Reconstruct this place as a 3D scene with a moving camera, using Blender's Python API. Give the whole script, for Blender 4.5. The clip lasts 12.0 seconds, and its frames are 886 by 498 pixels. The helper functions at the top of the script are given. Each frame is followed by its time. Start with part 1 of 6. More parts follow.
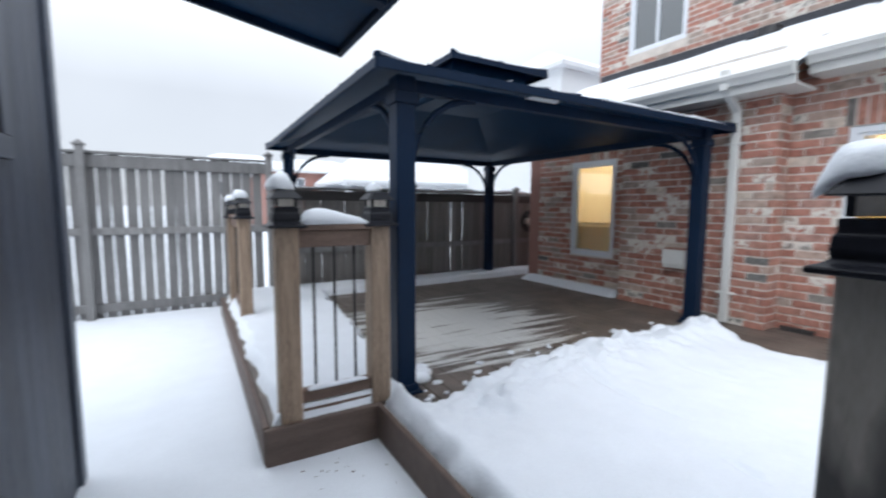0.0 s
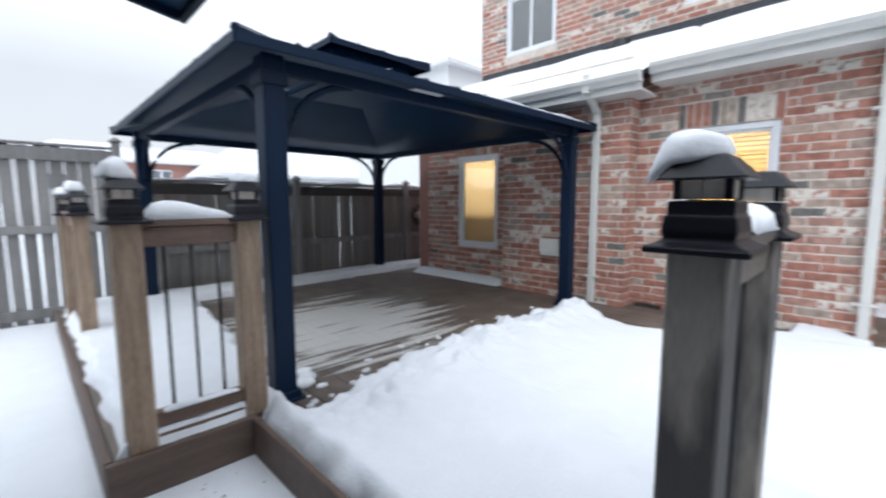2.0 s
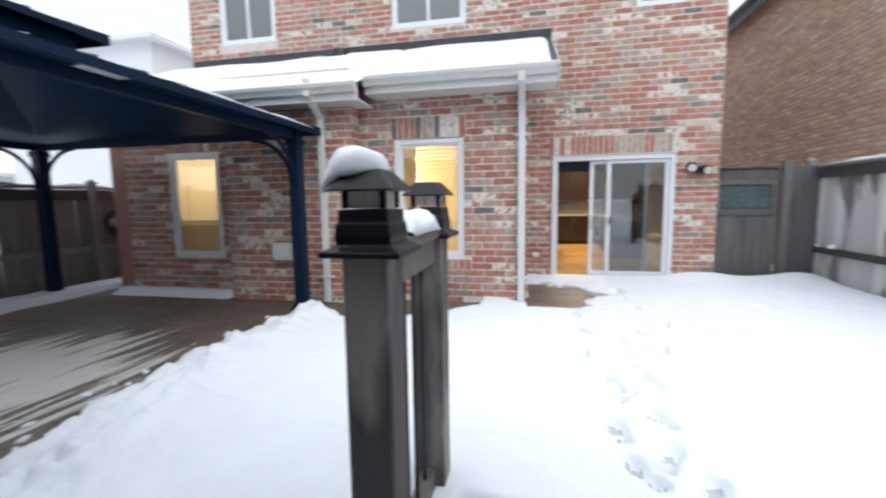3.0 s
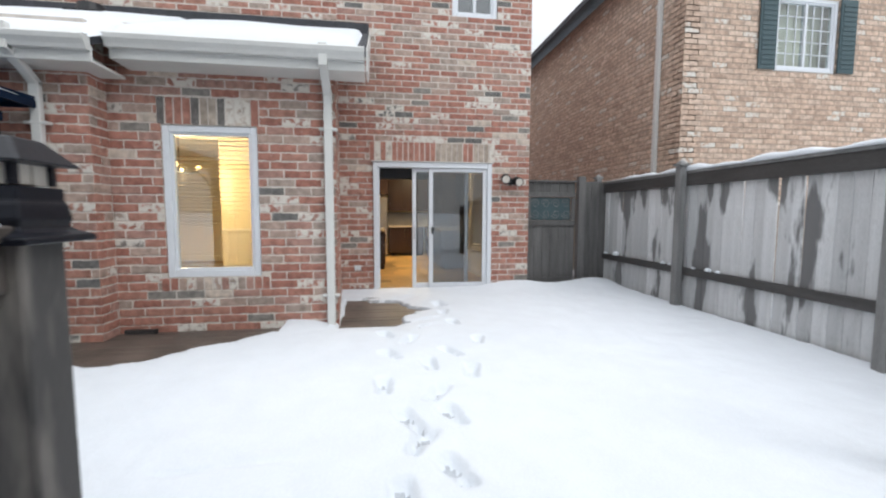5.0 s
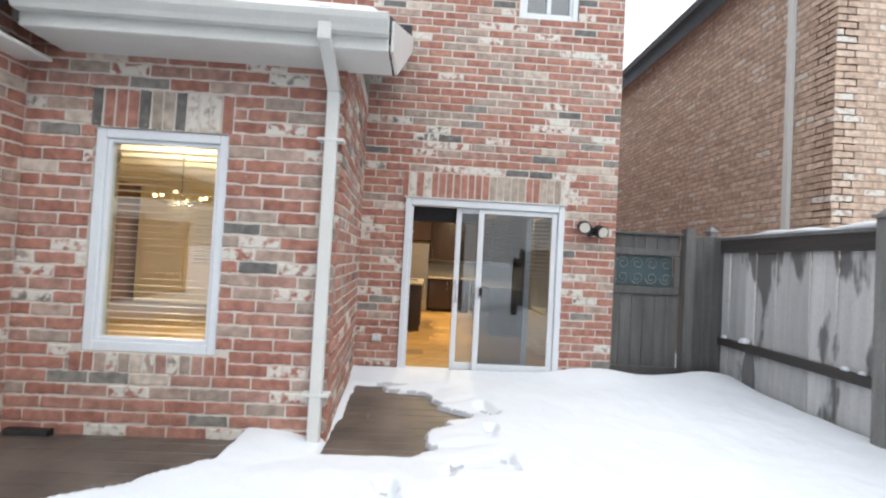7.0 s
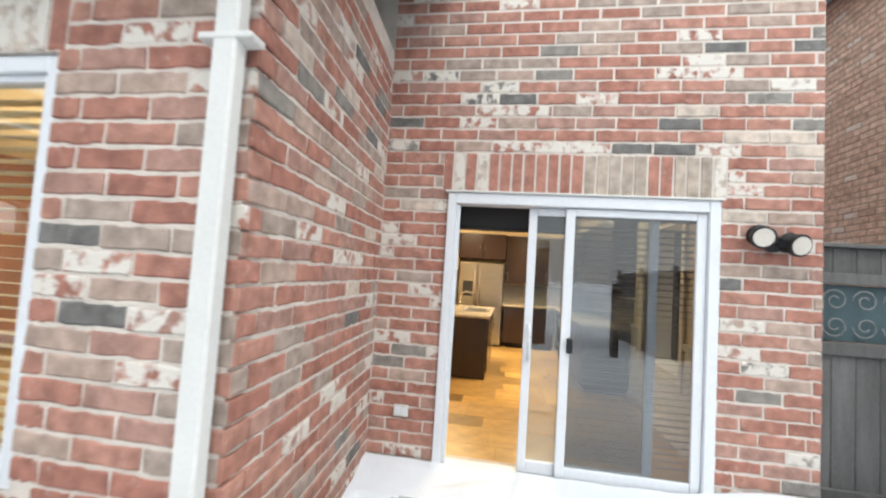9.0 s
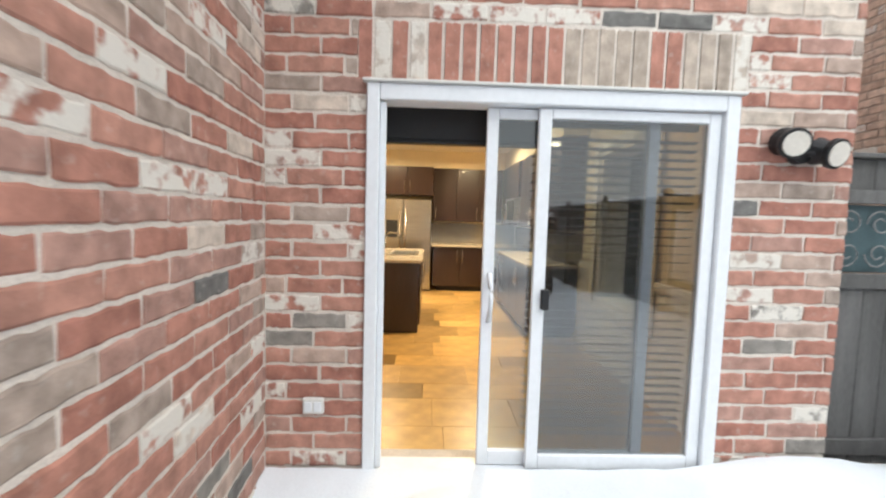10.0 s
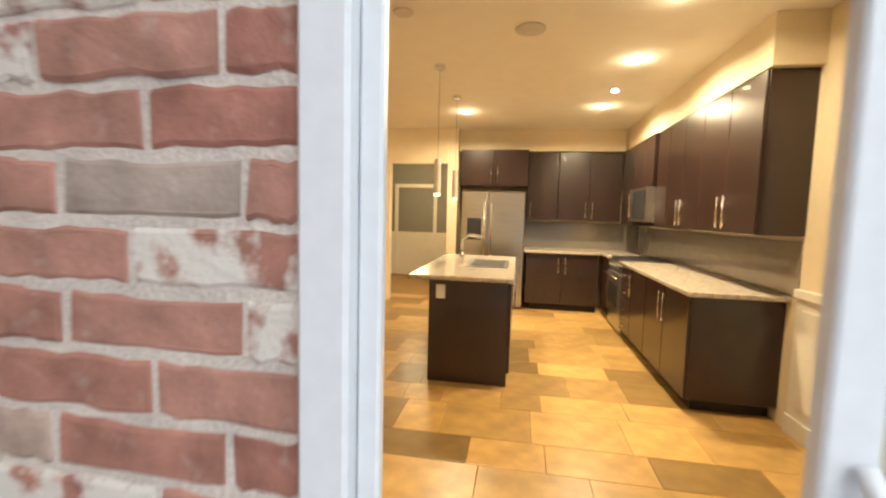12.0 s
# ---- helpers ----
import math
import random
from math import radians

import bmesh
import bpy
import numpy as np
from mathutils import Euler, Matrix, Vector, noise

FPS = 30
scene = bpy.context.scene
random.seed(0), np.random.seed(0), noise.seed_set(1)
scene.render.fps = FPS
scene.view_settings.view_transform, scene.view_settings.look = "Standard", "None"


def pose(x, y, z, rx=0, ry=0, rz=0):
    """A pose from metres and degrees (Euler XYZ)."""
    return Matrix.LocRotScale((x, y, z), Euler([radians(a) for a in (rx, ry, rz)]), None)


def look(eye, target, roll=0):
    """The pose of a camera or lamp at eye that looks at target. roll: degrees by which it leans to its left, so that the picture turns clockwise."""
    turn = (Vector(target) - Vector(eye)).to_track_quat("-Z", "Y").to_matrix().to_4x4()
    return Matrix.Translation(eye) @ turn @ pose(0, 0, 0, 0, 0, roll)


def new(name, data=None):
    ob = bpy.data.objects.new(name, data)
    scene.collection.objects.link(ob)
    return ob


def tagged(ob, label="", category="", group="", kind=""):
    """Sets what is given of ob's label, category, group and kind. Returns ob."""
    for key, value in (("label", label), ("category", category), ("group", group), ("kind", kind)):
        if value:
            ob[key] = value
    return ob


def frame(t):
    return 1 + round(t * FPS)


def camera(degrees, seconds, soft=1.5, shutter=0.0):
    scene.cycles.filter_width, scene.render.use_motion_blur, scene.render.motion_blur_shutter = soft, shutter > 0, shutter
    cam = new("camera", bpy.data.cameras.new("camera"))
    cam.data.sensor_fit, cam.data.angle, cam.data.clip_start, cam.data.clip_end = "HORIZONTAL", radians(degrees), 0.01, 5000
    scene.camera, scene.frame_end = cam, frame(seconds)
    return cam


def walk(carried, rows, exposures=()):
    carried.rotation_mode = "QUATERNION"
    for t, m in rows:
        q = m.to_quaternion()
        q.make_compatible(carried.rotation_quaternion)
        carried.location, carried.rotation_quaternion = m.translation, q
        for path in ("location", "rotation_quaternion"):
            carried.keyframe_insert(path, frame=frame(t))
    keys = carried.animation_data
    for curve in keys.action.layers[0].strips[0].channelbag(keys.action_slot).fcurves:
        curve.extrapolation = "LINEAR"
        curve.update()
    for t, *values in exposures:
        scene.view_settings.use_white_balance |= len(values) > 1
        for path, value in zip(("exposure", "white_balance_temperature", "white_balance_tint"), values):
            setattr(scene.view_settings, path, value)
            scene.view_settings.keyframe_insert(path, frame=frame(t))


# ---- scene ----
cam = camera(92.5, 12.0, soft=2.2, shutter=0.4)
PATH = [
    (0, (0.37, 0.388, 1.415), (1.382, 2.102, 1.219), 0.3),
    (0.5, (0.367, 0.386, 1.422), (1.063, 2.248, 1.205), -1.0),
    (1, (0.436, 0.419, 1.404), (1.314, 2.204, 1.196), -1.0),
    (1.5, (0.455, 0.434, 1.398), (1.582, 2.077, 1.219), -0.9),
    (2, (0.494, 0.403, 1.392), (1.892, 1.817, 1.173), -0.1),
    (2.2, (0.545, 0.395, 1.388), (2.089, 1.646, 1.164), 0.4),
    (2.5, (0.555, 0.338, 1.387), (2.31, 1.272, 1.175), 0.6),
    (2.6, (0.57, 0.322, 1.393), (2.379, 1.148, 1.184), 0.4),
    (3, (0.567, 0.243, 1.415), (2.511, 0.655, 1.191), -0.8),
    (3.5, (0.598, 0.159, 1.41), (2.578, 0.144, 1.127), -1.9),
    (3.7, (0.625, 0.128, 1.405), (2.594, -0.002, 1.083), -1.6),
    (5.5, (1.708, -0.256, 1.31), (3.677, -0.58, 1.174), 0.2),
    (6, (2.146, -0.325, 1.305), (4.126, -0.602, 1.237), -0.8),
    (6.5, (2.59, -0.351, 1.295), (4.587, -0.459, 1.304), 0.8),
    (7, (3.104, -0.365, 1.426), (5.102, -0.442, 1.473), 3.1),
    (7.2, (3.274, -0.365, 1.45), (5.271, -0.468, 1.476), 2.8),
    (9, (5.01, -0.60, 1.513), (6.98, -0.277, 1.629), 3.7),
    (9.5, (5.575, -0.35, 1.487), (7.575, -0.329, 1.5), 1.8),
    (10, (6.026, -0.425, 1.471), (8.02, -0.487, 1.324), 1.6),
    (10.5, (6.468, -0.453, 1.492), (8.46, -0.326, 1.376), 0.8),
    (11, (6.959, -0.393, 1.54), (8.941, -0.165, 1.398), 1.4),
    (11.5, (7.391, -0.377, 1.409), (9.369, -0.104, 1.298), 2.1),
    (12, (7.775, -0.351, 1.449), (9.737, -0.005, 1.285), 1.5),
]
walk(cam, [(t, look(eye, target, roll)) for t, eye, target, roll in PATH],
     exposures=((0.0, 0.39, 6100, 9), (0.5, 0.51, 6150, 9), (1.5, 0.46, 6150, 9), (2.5, 0.42, 6250, 9), (3.7, 0.23, 6300, 9), (5.5, 0.13, 6450, 8), (7.2, 0.47, 6450, 8), (8.8, 0.76, 6500, 6), (10.5, 0.75, 6500, 6), (11.2, 0.91, 6450, 6), (12.0, 0.70, 6400, 6)))

# ---- world, sun, exposure ----
world = bpy.data.worlds.new("overcast_sky")
scene.world = world
world.use_nodes = True
wn, wl = world.node_tree.nodes, world.node_tree.links
wn.clear()
w_out, w_bg = wn.new("ShaderNodeOutputWorld"), wn.new("ShaderNodeBackground")
w_sky, w_mix = wn.new("ShaderNodeTexSky"), wn.new("ShaderNodeMix")
w_sky.sky_type, w_sky.sun_disc = "NISHITA", False
w_sky.sun_elevation, w_sky.sun_rotation = radians(38), radians(215)
w_co, w_noise, w_ramp = wn.new("ShaderNodeTexCoord"), wn.new("ShaderNodeTexNoise"), wn.new("ShaderNodeValToRGB")
w_noise.inputs["Scale"].default_value, w_noise.inputs["Detail"].default_value = 2.2, 4
w_ramp.color_ramp.elements[0].position, w_ramp.color_ramp.elements[0].color = 0.3, (8.0, 8.2, 8.6, 1)
w_ramp.color_ramp.elements[1].position, w_ramp.color_ramp.elements[1].color = 0.75, (9.2, 9.4, 9.7, 1)
w_mix.data_type = "RGBA"
w_mix.inputs["Factor"].default_value = 0.92
wl.new(w_co.outputs["Generated"], w_noise.inputs["Vector"])
wl.new(w_noise.outputs["Fac"], w_ramp.inputs["Fac"])
wl.new(w_sky.outputs["Color"], w_mix.inputs["A"])
wl.new(w_ramp.outputs["Color"], w_mix.inputs["B"])
# an overcast sky grows brighter towards the zenith
w_sep, w_grad, w_mul = wn.new("ShaderNodeSeparateXYZ"), wn.new("ShaderNodeMapRange"), wn.new("ShaderNodeVectorMath")
w_grad.inputs["To Min"].default_value, w_grad.inputs["To Max"].default_value = 0.72, 2.3
w_grad.inputs["From Min"].default_value = 0.22
w_mul.operation = "SCALE"
wl.new(w_co.outputs["Generated"], w_sep.inputs["Vector"])
wl.new(w_sep.outputs["Z"], w_grad.inputs["Value"])
wl.new(w_mix.outputs["Result"], w_mul.inputs[0])
wl.new(w_grad.outputs["Result"], w_mul.inputs["Scale"])
wl.new(w_mul.outputs["Vector"], w_bg.inputs["Color"])
w_bg.inputs["Strength"].default_value = 0.108
wl.new(w_bg.outputs["Background"], w_out.inputs["Surface"])
sun = new("sun", bpy.data.lights.new("sun", "SUN"))
sun.data.energy, sun.data.angle, sun.data.color = 0.6, radians(25), (1.0, 0.97, 0.93)
sun.matrix_world = look((-20, -14, 24), (0, 0, 0))

# ---- materials ----


def mat(name, col, rough=0.7, metal=0.0, var=0.15, scale=6.0, fine=60.0, bump=0.15, stretch=(1, 1, 1), rand=None, spec=0.5, coat=0.0, spread=0.18):
    """A surface with large blotches, fine grain and relief. rand: 'object' or 'island' shifts the tone from piece to piece."""
    m = bpy.data.materials.new(name)
    m.use_nodes = True
    n, l = m.node_tree.nodes, m.node_tree.links
    b = n["Principled BSDF"]
    b.inputs["Roughness"].default_value, b.inputs["Metallic"].default_value = rough, metal
    b.inputs["Specular IOR Level"].default_value = spec
    b.inputs["Coat Weight"].default_value = coat
    co, mp = n.new("ShaderNodeTexCoord"), n.new("ShaderNodeMapping")
    mp.inputs["Scale"].default_value = stretch
    l.new(co.outputs["Object"], mp.inputs["Vector"])
    big, small = n.new("ShaderNodeTexNoise"), n.new("ShaderNodeTexNoise")
    big.inputs["Scale"].default_value, big.inputs["Detail"].default_value = scale, 4
    small.inputs["Scale"].default_value, small.inputs["Detail"].default_value = fine, 3
    add = n.new("ShaderNodeMath")
    add.operation = "ADD"
    l.new(mp.outputs["Vector"], big.inputs["Vector"])
    l.new(mp.outputs["Vector"], small.inputs["Vector"])
    l.new(big.outputs["Fac"], add.inputs[0])
    l.new(small.outputs["Fac"], add.inputs[1])
    ramp = n.new("ShaderNodeMapRange")
    ramp.inputs["From Min"].default_value, ramp.inputs["From Max"].default_value = 0.65, 1.35
    ramp.inputs["To Min"].default_value, ramp.inputs["To Max"].default_value = 1 - var, 1 + var
    l.new(add.outputs[0], ramp.inputs["Value"])
    src = ramp.outputs["Result"]
    if rand:
        r = n.new("ShaderNodeObjectInfo" if rand == "object" else "ShaderNodeNewGeometry")
        rr = n.new("ShaderNodeMapRange")
        rr.inputs["To Min"].default_value, rr.inputs["To Max"].default_value = 1 - spread, 1 + spread
        l.new(r.outputs["Random" if rand == "object" else "Random Per Island"], rr.inputs["Value"])
        mul = n.new("ShaderNodeMath")
        mul.operation = "MULTIPLY"
        l.new(src, mul.inputs[0])
        l.new(rr.outputs["Result"], mul.inputs[1])
        src = mul.outputs[0]
    hsv = n.new("ShaderNodeHueSaturation")
    hsv.inputs["Color"].default_value = (*col, 1)
    l.new(src, hsv.inputs["Value"])
    l.new(hsv.outputs["Color"], b.inputs["Base Color"])
    if bump:
        bp = n.new("ShaderNodeBump")
        bp.inputs["Strength"].default_value, bp.inputs["Distance"].default_value = bump, 0.01
        l.new(add.outputs[0], bp.inputs["Height"])
        l.new(bp.outputs["Normal"], b.inputs["Normal"])
    return m


def emit(name, col, strength):
    m = bpy.data.materials.new(name)
    m.use_nodes = True
    b = m.node_tree.nodes["Principled BSDF"]
    b.inputs["Base Color"].default_value = (*col, 1)
    b.inputs["Emission Color"].default_value = (*col, 1)
    b.inputs["Emission Strength"].default_value = strength
    return m


def glass(name, tint=(0.9, 0.95, 0.95), gloss=0.12):
    """A clear pane: mostly see-through, with a mirror gloss that grows at grazing angles."""
    m = bpy.data.materials.new(name)
    m.use_nodes = True
    n, l = m.node_tree.nodes, m.node_tree.links
    n.clear()
    o, mx = n.new("ShaderNodeOutputMaterial"), n.new("ShaderNodeMixShader")
    tr, gl, fr, ad = n.new("ShaderNodeBsdfTransparent"), n.new("ShaderNodeBsdfGlossy"), n.new("ShaderNodeLayerWeight"), n.new("ShaderNodeMath")
    tr.inputs["Color"].default_value = (*tint, 1)
    gl.inputs["Roughness"].default_value = 0.01
    ad.inputs[1].default_value = gloss
    pw = n.new("ShaderNodeMath")
    pw.operation, pw.inputs[1].default_value = "POWER", 4.0
    l.new(fr.outputs["Facing"], pw.inputs[0])
    l.new(pw.outputs[0], ad.inputs[0])
    l.new(ad.outputs[0], mx.inputs["Fac"])
    l.new(tr.outputs["BSDF"], mx.inputs[1])
    l.new(gl.outputs["BSDF"], mx.inputs[2])
    l.new(mx.outputs["Shader"], o.inputs["Surface"])
    return m


def brick_mat(name, rand, tones, white=0.10):
    """Tumbled brick: each piece takes one of several tones; a share of them is limewashed in patches."""
    m = bpy.data.materials.new(name)
    m.use_nodes = True
    n, l = m.node_tree.nodes, m.node_tree.links
    b = n["Principled BSDF"]
    b.inputs["Roughness"].default_value = 0.88
    b.inputs["Specular IOR Level"].default_value = 0.25
    info = n.new("ShaderNodeObjectInfo" if rand == "object" else "ShaderNodeNewGeometry")
    rnd = info.outputs["Random" if rand == "object" else "Random Per Island"]
    pick = n.new("ShaderNodeValToRGB")
    pick.color_ramp.interpolation = "CONSTANT"
    els = pick.color_ramp.elements
    els[0].position, els[0].color = 0.0, (*tones[0][1], 1)
    els[1].position, els[1].color = tones[1][0], (*tones[1][1], 1)
    for p, c in tones[2:]:
        e = els.new(p)
        e.color = (*c, 1)
    l.new(rnd, pick.inputs["Fac"])
    co = n.new("ShaderNodeTexCoord")
    geo = n.new("ShaderNodeNewGeometry")
    big, small = n.new("ShaderNodeTexNoise"), n.new("ShaderNodeTexNoise")
    big.inputs["Scale"].default_value, big.inputs["Detail"].default_value = 13, 5
    small.inputs["Scale"].default_value, small.inputs["Detail"].default_value = 90, 4
    l.new(geo.outputs["Position"], big.inputs["Vector"])
    l.new(geo.outputs["Position"], small.inputs["Vector"])
    v = n.new("ShaderNodeMapRange")
    v.inputs["From Min"].default_value, v.inputs["From Max"].default_value = 0.3, 0.7
    v.inputs["To Min"].default_value, v.inputs["To Max"].default_value = 0.70, 1.26
    l.new(big.outputs["Fac"], v.inputs["Value"])
    hsv = n.new("ShaderNodeHueSaturation")
    l.new(v.outputs["Result"], hsv.inputs["Value"])
    l.new(pick.outputs["Color"], hsv.inputs["Color"])
    # limewash: patches on pieces whose second random draw is high
    m2 = n.new("ShaderNodeMath")
    m2.operation = "MULTIPLY"
    m2.inputs[1].default_value = 37.7
    l.new(rnd, m2.inputs[0])
    fr = n.new("ShaderNodeMath")
    fr.operation = "FRACT"
    l.new(m2.outputs[0], fr.inputs[0])
    gt = n.new("ShaderNodeMath")
    gt.operation = "GREATER_THAN"
    gt.inputs[1].default_value = 1 - white
    l.new(fr.outputs[0], gt.inputs[0])
    patch = n.new("ShaderNodeTexNoise")
    patch.inputs["Scale"].default_value, patch.inputs["Detail"].default_value = 15, 6
    l.new(geo.outputs["Position"], patch.inputs["Vector"])
    pr = n.new("ShaderNodeMapRange")
    pr.inputs["From Min"].default_value, pr.inputs["From Max"].default_value = 0.40, 0.52
    l.new(patch.outputs["Fac"], pr.inputs["Value"])
    pm = n.new("ShaderNodeMath")
    pm.operation = "MULTIPLY"
    l.new(gt.outputs[0], pm.inputs[0])
    l.new(pr.outputs["Result"], pm.inputs[1])
    # faint lime smears on every brick
    smear = n.new("ShaderNodeTexNoise")
    smear.inputs["Scale"].default_value, smear.inputs["Detail"].default_value = 24, 7
    l.new(geo.outputs["Position"], smear.inputs["Vector"])
    sr = n.new("ShaderNodeMapRange")
    sr.inputs["From Min"].default_value, sr.inputs["From Max"].default_value, sr.inputs["To Max"].default_value = 0.60, 0.74, 0.22
    l.new(smear.outputs["Fac"], sr.inputs["Value"])
    mo = n.new("ShaderNodeMath")
    mo.operation = "MAXIMUM"
    l.new(pm.outputs[0], mo.inputs[0])
    l.new(sr.outputs["Result"], mo.inputs[1])
    mix = n.new("ShaderNodeMix")
    mix.data_type = "RGBA"
    mix.inputs["B"].default_value = (0.63, 0.595, 0.54, 1)
    l.new(mo.outputs[0], mix.inputs["Factor"])
    l.new(hsv.outputs["Color"], mix.inputs["A"])
    l.new(mix.outputs["Result"], b.inputs["Base Color"])
    bp = n.new("ShaderNodeBump")
    bp.inputs["Strength"].default_value, bp.inputs["Distance"].default_value = 0.35, 0.006
    ad = n.new("ShaderNodeMath")
    ad.operation = "ADD"
    l.new(small.outputs["Fac"], ad.inputs[0])
    l.new(patch.outputs["Fac"], ad.inputs[1])
    l.new(ad.outputs[0], bp.inputs["Height"])
    l.new(bp.outputs["Normal"], b.inputs["Normal"])
    return m


RED = [(0.0, (0.368, 0.178, 0.136)), (0.20, (0.388, 0.202, 0.156)), (0.40, (0.330, 0.152, 0.117)), (0.58, (0.362, 0.214, 0.176)),
       (0.72, (0.392, 0.293, 0.244)), (0.83, (0.338, 0.270, 0.230)), (0.92, (0.150, 0.145, 0.138)), (0.945, (0.235, 0.216, 0.196)), (0.97, (0.520, 0.440, 0.372))]
TAN = [(0.0, (0.545, 0.405, 0.315)), (0.3, (0.51, 0.375, 0.29)), (0.55, (0.58, 0.445, 0.355)), (0.8, (0.47, 0.343, 0.265))]
M_BRICK_O, M_BRICK_I = brick_mat("red_brick", "object", RED), brick_mat("red_brick_far", "island", RED)
M_SOLDIER_DARK = brick_mat("charcoal_soldier", "object", [(0.0, (0.150, 0.140, 0.132)), (0.5, (0.185, 0.172, 0.160))], 0.0)
M_SOLDIER_BUFF = brick_mat("buff_soldier", "object", [(0.0, (0.400, 0.335, 0.280)), (0.5, (0.360, 0.300, 0.250))], 0.0)
M_SOLDIER_LIME = brick_mat("limewashed_soldier", "object", [(0.0, (0.50, 0.43, 0.37)), (0.5, (0.45, 0.38, 0.32))], 1.0)
M_SOLDIER_RED = brick_mat("red_soldier", "object", [(0.0, (0.368, 0.178, 0.136)), (0.5, (0.345, 0.162, 0.125))], 0.0)
M_TAN_O, M_TAN_I = brick_mat("tan_brick", "object", TAN, 0.08), brick_mat("tan_brick_far", "island", TAN, 0.08)
M_MORTAR_TAN = mat("tan_mortar", (0.31, 0.255, 0.21), 0.95, var=0.2, scale=8, fine=120, bump=0.4)
M_MORTAR = mat("mortar", (0.585, 0.53, 0.475), 0.95, var=0.22, scale=8, fine=120, bump=0.4)
M_SNOW = mat("snow", (0.70, 0.73, 0.77), 0.85, var=0.04, scale=4, fine=70, bump=0.35, spec=0.25)
M_SNOW_THIN = mat("thin_grey_snow", (0.40, 0.42, 0.45), 0.45, var=0.2, scale=9, fine=90, bump=0.4)
M_CEDAR = mat("cedar_post", (0.265, 0.195, 0.14), 0.75, var=0.5, scale=4, fine=50, stretch=(5, 5, 0.5), bump=0.3, rand="object")
M_CEDAR_WET = mat("wet_cedar", (0.10, 0.085, 0.075), 0.45, var=0.4, scale=4, fine=50, stretch=(5, 5, 0.5), bump=0.25)
M_DAMP = mat("damp_brown_board", (0.105, 0.072, 0.057), 0.6, var=0.3, scale=4, fine=50, stretch=(0.6, 5, 5), bump=0.25)
M_RAIL = mat("cedar_rail", (0.155, 0.105, 0.082), 0.75, var=0.3, scale=4, fine=50, stretch=(0.6, 5, 5), bump=0.3)
M_FENCE = mat("grey_fence_board", (0.195, 0.193, 0.192), 0.85, var=0.3, scale=3, fine=45, stretch=(5, 5, 0.5), bump=0.3, rand="object")
M_FENCE_BROWN = mat("grey_brown_fence_board", (0.20, 0.19, 0.182), 0.85, var=0.45, scale=2.5, fine=40, stretch=(4, 4, 0.6), bump=0.3, rand="object")
# wet rail tone, darkened further for the shadow along the fence's top band
M_FENCE_DARK = mat("wet_shadowed_rail", (0.052, 0.049, 0.048), 0.6, var=0.4, scale=3, fine=40, stretch=(0.5, 5, 5), bump=0.3)
M_GATE = mat("grey_wet_gate_board", (0.10, 0.097, 0.095), 0.6, var=0.4, scale=3, fine=40, stretch=(5, 5, 0.5), bump=0.3, rand="object")
M_NAVY = mat("dark_navy_steel", (0.004, 0.014, 0.036), 0.45, metal=0.0, var=0.15, scale=3, fine=90, bump=0.03, spec=0.15)
M_NAVY_ROOF = mat("dark_roof_panel", (0.003, 0.023, 0.058), 0.5, metal=0.0, var=0.2, scale=2, fine=30, bump=0.05, spec=0.12)
M_BLACK = mat("black_metal", (0.02, 0.02, 0.022), 0.45, metal=0.4, var=0.2, bump=0.05)
M_CAP = mat("black_plastic_cap", (0.010, 0.011, 0.016), 0.38, var=0.3, bump=0.05, spec=0.22)
M_LENS = mat("frosted_lens", (0.62, 0.58, 0.52), 0.3, var=0.1)
M_SHED = mat("slate_blue_boards", (0.036, 0.046, 0.070), 0.5, var=0.55, scale=3, fine=60, stretch=(4, 4, 0.6), bump=0.25, rand="object")
M_SHEDTRIM = mat("grey_blue_trim", (0.075, 0.09, 0.12), 0.5, var=0.2, scale=5, stretch=(1, 3, 1), bump=0.1)
M_WHITE = mat("white_vinyl", (0.68, 0.705, 0.74), 0.35, var=0.05, scale=3, fine=30, bump=0.02)
M_ALU = mat("pale_grey_aluminium", (0.62, 0.62, 0.60), 0.4, var=0.06, scale=4, bump=0.02)
M_SHINGLE = mat("asphalt_shingle", (0.055, 0.057, 0.065), 0.9, var=0.35, scale=10, fine=120, bump=0.4)
M_GLASS = glass("window_glass")
# heavy tint stands in for a dim view out; outside it is daylight
M_GLASS_DIM = glass("dim_glass", (0.06, 0.075, 0.095), 0.08)
M_GLASS_BACK = glass("reflective_glass", (0.45, 0.5, 0.52), 0.25)
M_CREAM = mat("cream_wall_paint", (0.72, 0.62, 0.44), 0.7, var=0.05, bump=0.05)
M_TRIM = mat("white_wainscot", (0.76, 0.73, 0.66), 0.5, var=0.04, bump=0.02)
M_CEIL = mat("ceiling_paint", (0.86, 0.83, 0.76), 0.85, var=0.03, bump=0.05)
M_ESP = mat("espresso_cabinet", (0.028, 0.014, 0.011), 0.28, var=0.25, scale=3, fine=30, stretch=(2, 2, 0.4), bump=0.03, coat=0.3)
M_STEEL = mat("brushed_steel", (0.55, 0.54, 0.52), 0.28, metal=1.0, var=0.12, scale=3, fine=120, stretch=(1, 1, 12), bump=0.05)
M_CHROME = mat("chrome", (0.75, 0.75, 0.75), 0.12, metal=1.0, var=0.03, bump=0)
M_GRANITE = mat("granite_worktop", (0.42, 0.36, 0.29), 0.2, var=0.5, scale=40, fine=160, bump=0.02)
M_TILE = mat("stone_floor_tile", (0.40, 0.245, 0.082), 0.32, var=0.3, scale=1.6, fine=7, bump=0.04, rand="object", spread=0.45)
